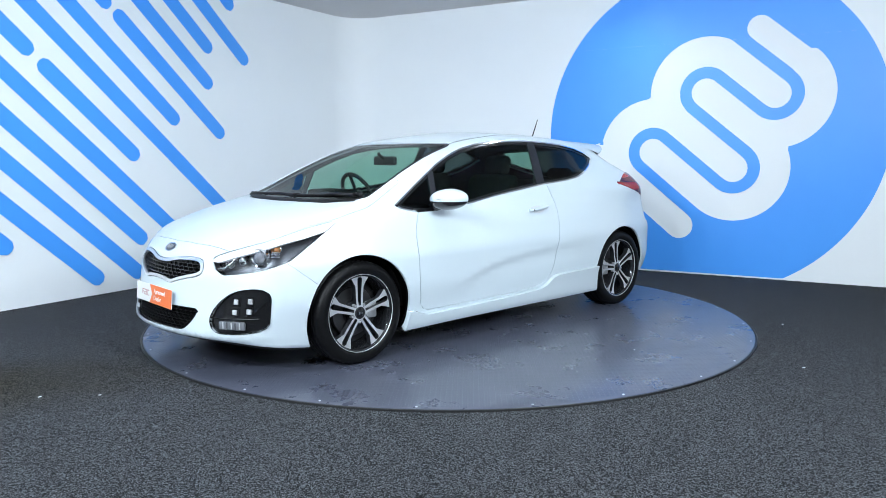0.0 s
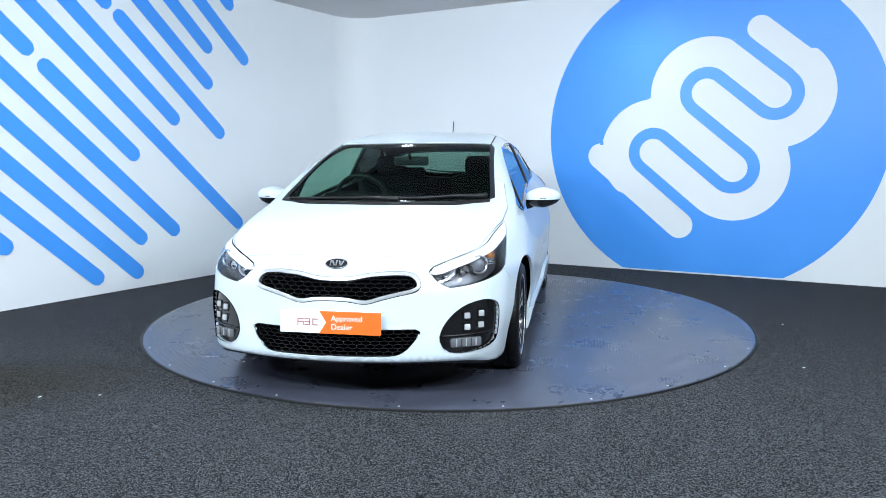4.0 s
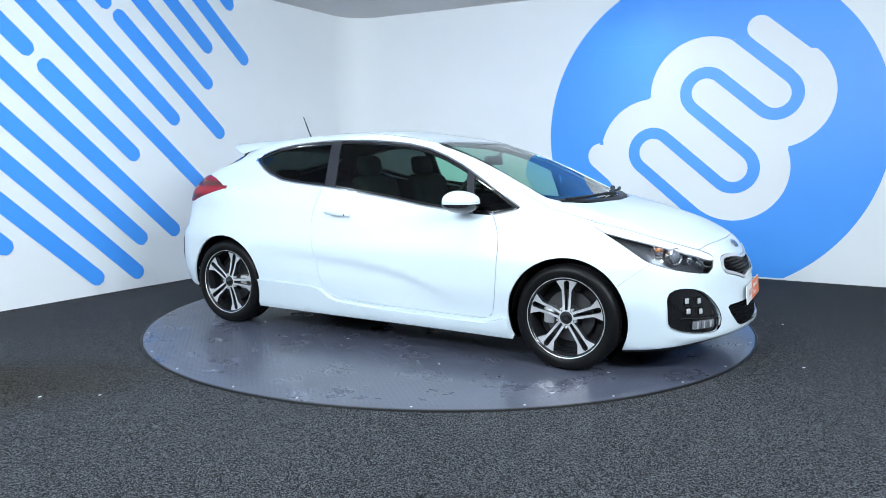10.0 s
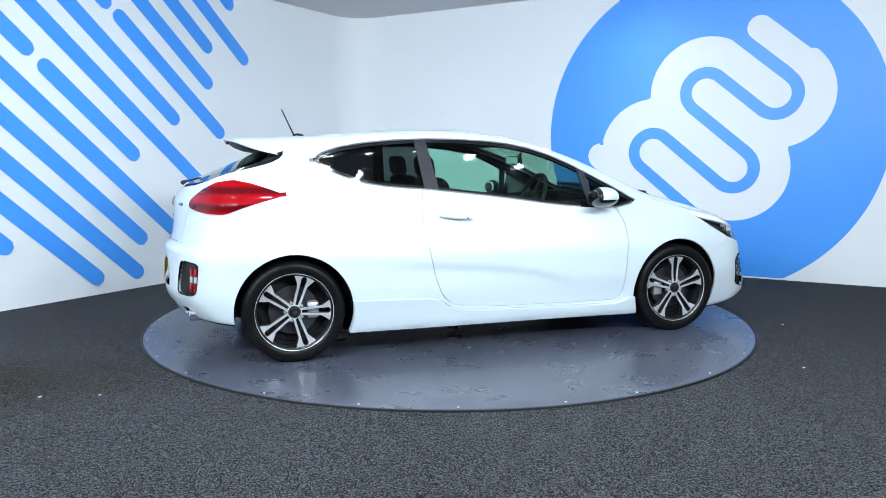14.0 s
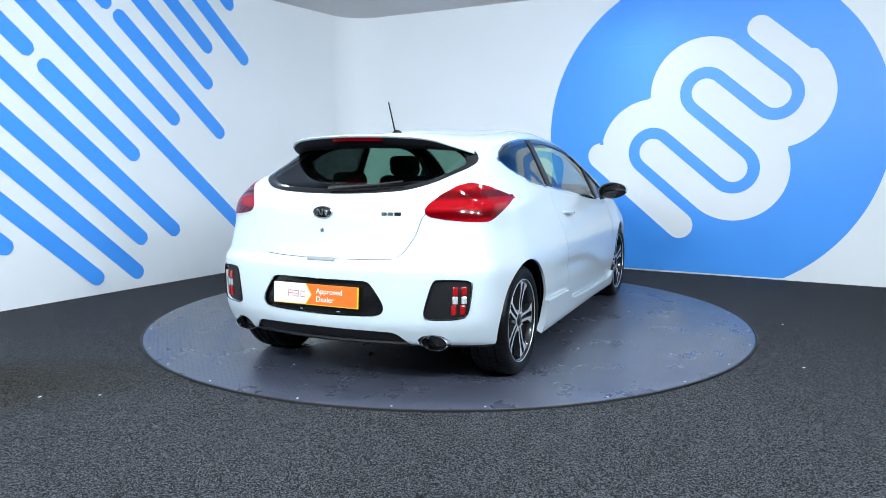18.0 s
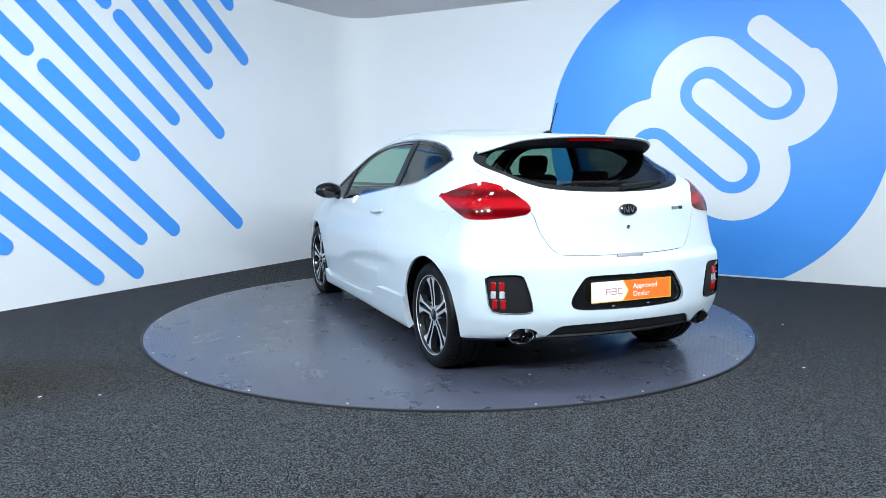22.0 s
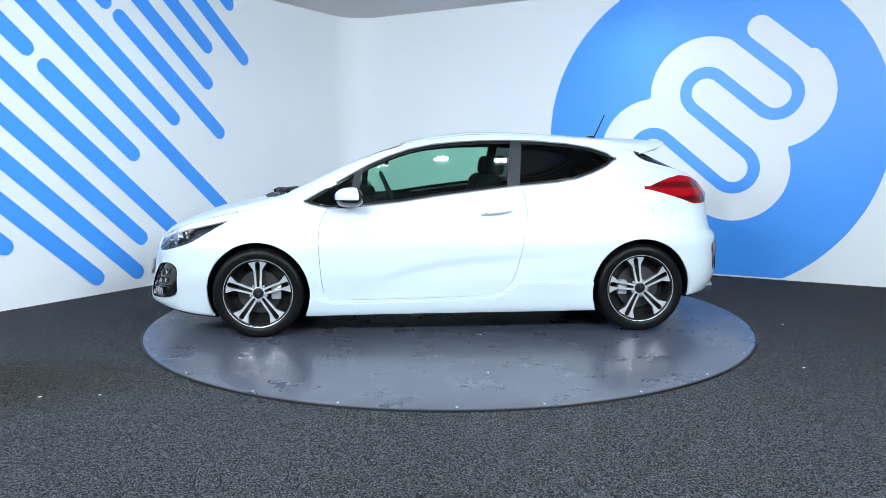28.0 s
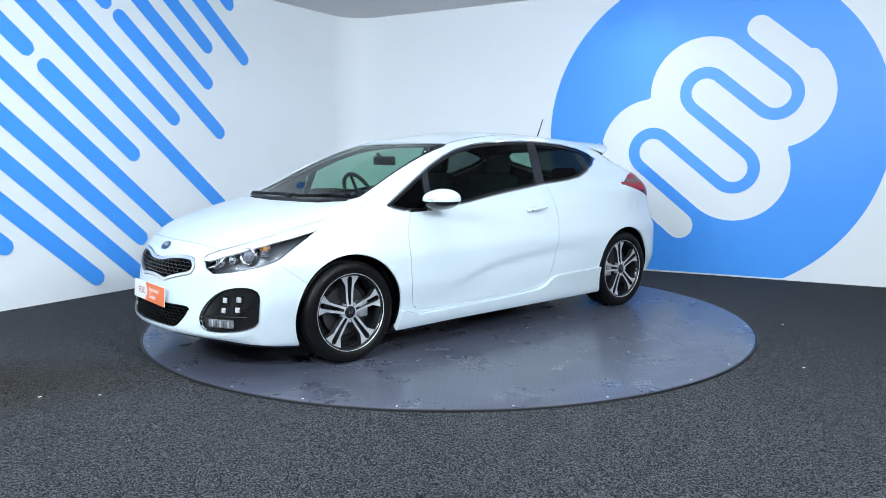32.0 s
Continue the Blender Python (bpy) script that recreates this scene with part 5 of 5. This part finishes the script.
# wheel housings
for x, z in WHEELS:
    for k in (1, -1):
        bm = bmesh.new()
        rows = []
        for y in (0.50, 0.60, 0.70, 0.78, 0.815):
            rows.append([bm.verts.new((x + 0.356 * math.cos(a), y * k, 0.305 + 0.356 * math.sin(a))) for a in np.radians(np.linspace(-2, 182, 40))])
        for a, b in zip(rows, rows[1:]):
            for i in range(39):
                bm.faces.new((a[i], a[i + 1], b[i + 1], b[i]))
        bm.faces.new(rows[0])
        part("wheel_housing", bm, BLACK, car, "black wheel arch liner", True)

# the cabin
floor_pan = bmesh.new()
box(floor_pan, -1.0, 0.95, -0.70, 0.70, 0.20, 0.26, 0.02)
part("cabin_floor", floor_pan, INTERIOR, car)
bm = bmesh.new()
for v in box(bm, 0.58, 1.16, -0.70, 0.70, 0.55, 0.945, 0.05, None, 3):
    v.co.z -= 0.25 * max(0, 0.75 - v.co.x) * (v.co.z > 0.8)
    v.co.y *= 1 - 0.12 * (v.co.x - 0.6)
dash = part("dashboard", bm, INTERIOR, car, "black dashboard", True)
bm = bmesh.new()
box(bm, 0.56, 0.80, -0.54, -0.20, 0.90, 0.985, 0.03, None, 3)
part("instrument_hood", bm, INTERIOR, dash, "", True)
wheel_at = Matrix.Translation((0.43, -0.37, 0.925)) @ Matrix.Rotation(radians(-66), 4, "Y")
bm = tube([(0.185 * math.cos(a), 0.185 * math.sin(a), 0) for a in np.linspace(0, 2 * math.pi, 40, endpoint=False)], 0.016, 10, True)
steer = part("steering_wheel", bm, BLACK, car, "black steering wheel", True, wheel_at)
for a in (0, 180, 270):
    part("spoke", slab(0.15, 0.035, 0.012, 0.005), SATIN_BLACK, steer, "", False, pose(0, 0, -0.012, 0, 0, a) @ pose(0.105, 0, 0))
part("airbag_cover", oval(0.06, 0.06, 0.03, 24, 0.012), BLACK, steer, "", True, pose(0, 0, -0.02))
bm = tube([(0, 0, -0.03), (0, 0, -0.30)], 0.03, 12)
part("column", bm, BLACK, steer, "", True)


def cushion(x0, x1, y0, y1, z0, z1, r, lean=0.0):
    bm = bmesh.new()
    box(bm, x0, x1, y0, y1, z0, z1, r, None, 4)
    for v in bm.verts:
        v.co.x -= lean * (v.co.z - z0)
    return bm


for y in (-0.37, 0.37):
    seat = part("front_seat", cushion(-0.20, 0.30, y - 0.24, y + 0.24, 0.42, 0.58, 0.06), INTERIOR, car, "black cloth front seat", True)
    part("backrest", cushion(-0.24, -0.10, y - 0.23, y + 0.23, 0.50, 1.09, 0.06, 0.28), INTERIOR, seat, "", True)
    part("headrest", cushion(-0.41, -0.31, y - 0.115, y + 0.115, 1.085, 1.235, 0.045, 0.15), INTERIOR, seat, "", True)
    for d in (-0.05, 0.05):
        part("headrest_post", tube([(-0.345, y + d, 1.05), (-0.36, y + d, 1.12)], 0.007, 8), CHROME, seat, "", True)
    part("seat_belt", tube([(-0.47, y * 1.86, 1.16), (-0.45, y * 1.75, 0.9), (-0.42, y * 1.7, 0.55)], 0.015, 6), BLACK, car, "black seat belt", True)
bench = part("rear_seat", cushion(-0.95, -0.50, -0.58, 0.58, 0.42, 0.56, 0.06), INTERIOR, car, "black cloth rear bench", True)
part("backrest", cushion(-1.02, -0.88, -0.58, 0.58, 0.50, 1.03, 0.06, 0.30), INTERIOR, bench, "", True)
for y in (-0.36, 0.36):
    part("headrest", cushion(-1.18, -1.10, y - 0.12, y + 0.12, 1.03, 1.13, 0.04, 0.2), INTERIOR, bench, "", True)
bm = bmesh.new()
box(bm, -1.66, -1.14, -0.50, 0.50, 0.955, 0.975, 0.008)
part("parcel_shelf", bm, INTERIOR, car, "black parcel shelf")
for k in (1, -1):
    bm = bmesh.new()
    box(bm, -0.40, 0.60, 0.70 * k - 0.03, 0.70 * k + 0.03, 0.40, 0.925, 0.025)
    part("door_card", bm, INTERIOR, DOORS["L" if k > 0 else "R"], "black door trim", True)
bm = bmesh.new()
box(bm, 0.435, 0.47, -0.125, 0.125, 1.165, 1.23, 0.014, None, 3)
inner = part("interior_mirror", bm, BLACK, car, "black interior mirror", True)
part("mirror_glass", slab(0.22, 0.05, 0.002), bpy.data.materials["mirror"], inner, "", False, stand_on((0.4345, 0, 1.197), normal=(-1, 0, -0.05)))
part("stem", tube([(0.46, 0, 1.21), (0.50, 0, 1.235), (0.515, 0, 1.255)], 0.012, 8), BLACK, inner, "", True)

tagged(car, "white three-door hatchback car with alloy wheels on a turntable", "car")

# ---- the turntable's edge and screws ----
bm = lathe([(TABLE_R + 0.0005, -0.004), (TABLE_R + 0.002, -0.001), (TABLE_R + 0.012, -0.001), (TABLE_R + 0.014, -0.004), (TABLE_R + 0.014, -0.012)], 160, "Z")
ob = part("edge_strip", bm, BLACK, None, smooth=True)
tagged(ob, "thin black rubber strip round the turntable", "edge strip")
WHITE_SPECK = material("white nylon", (0.55, 0.56, 0.58), 0.4)
screw_me = keep_mesh(lathe([(0.0, 0.004), (0.004, 0.0035), (0.006, 0.002), (0.0065, 0.0)], 12, "Z"), WHITE_SPECK)
for i in range(26):
    a = 2 * math.pi * (i + 0.35 * random.random()) / 26
    piece("screw", screw_me, table, "small white screw cap", Matrix.Translation(((TABLE_R - 0.03) * math.cos(a), (TABLE_R - 0.03) * math.sin(a), 0)))
for i in range(9):
    a, r = random.uniform(0, 2 * math.pi), random.uniform(0.5, 1.9)
    piece("stud_cap", screw_me, table, "", Matrix.Translation((r * math.cos(a), r * math.sin(a), 0)))
for x, y, turn in ((2.09, -1.48, 20), (-2.13, -2.01, 70), (-1.83, -1.98, 10), (2.47, -0.35, 40)):
    bm = bmesh.new()
    box(bm, -0.009, 0.009, -0.004, 0.004, 0.0, 0.002, 0.0008)
    tagged(part("paper_scrap", bm, WHITE_SPECK, None, "", False, pose(x, y, FLOOR_Z + 0.001, 0, 0, turn)), "tiny white scrap of paper on the carpet", "scrap", "paper scraps")


# ---- what moves ----
def motions():
    walk(table, [(t, pose(0, 0, 0, 0, 0, a)) for t, a in TURN])
    rows = []
    for t, a in TURN:
        c, s = math.cos(radians(a)), math.sin(radians(a))
        rows.append((t, pose(c * OFFSET[0] - s * OFFSET[1], s * OFFSET[0] + c * OFFSET[1], 0.0, 0, 0, a)))
    walk(car, rows)


motions()
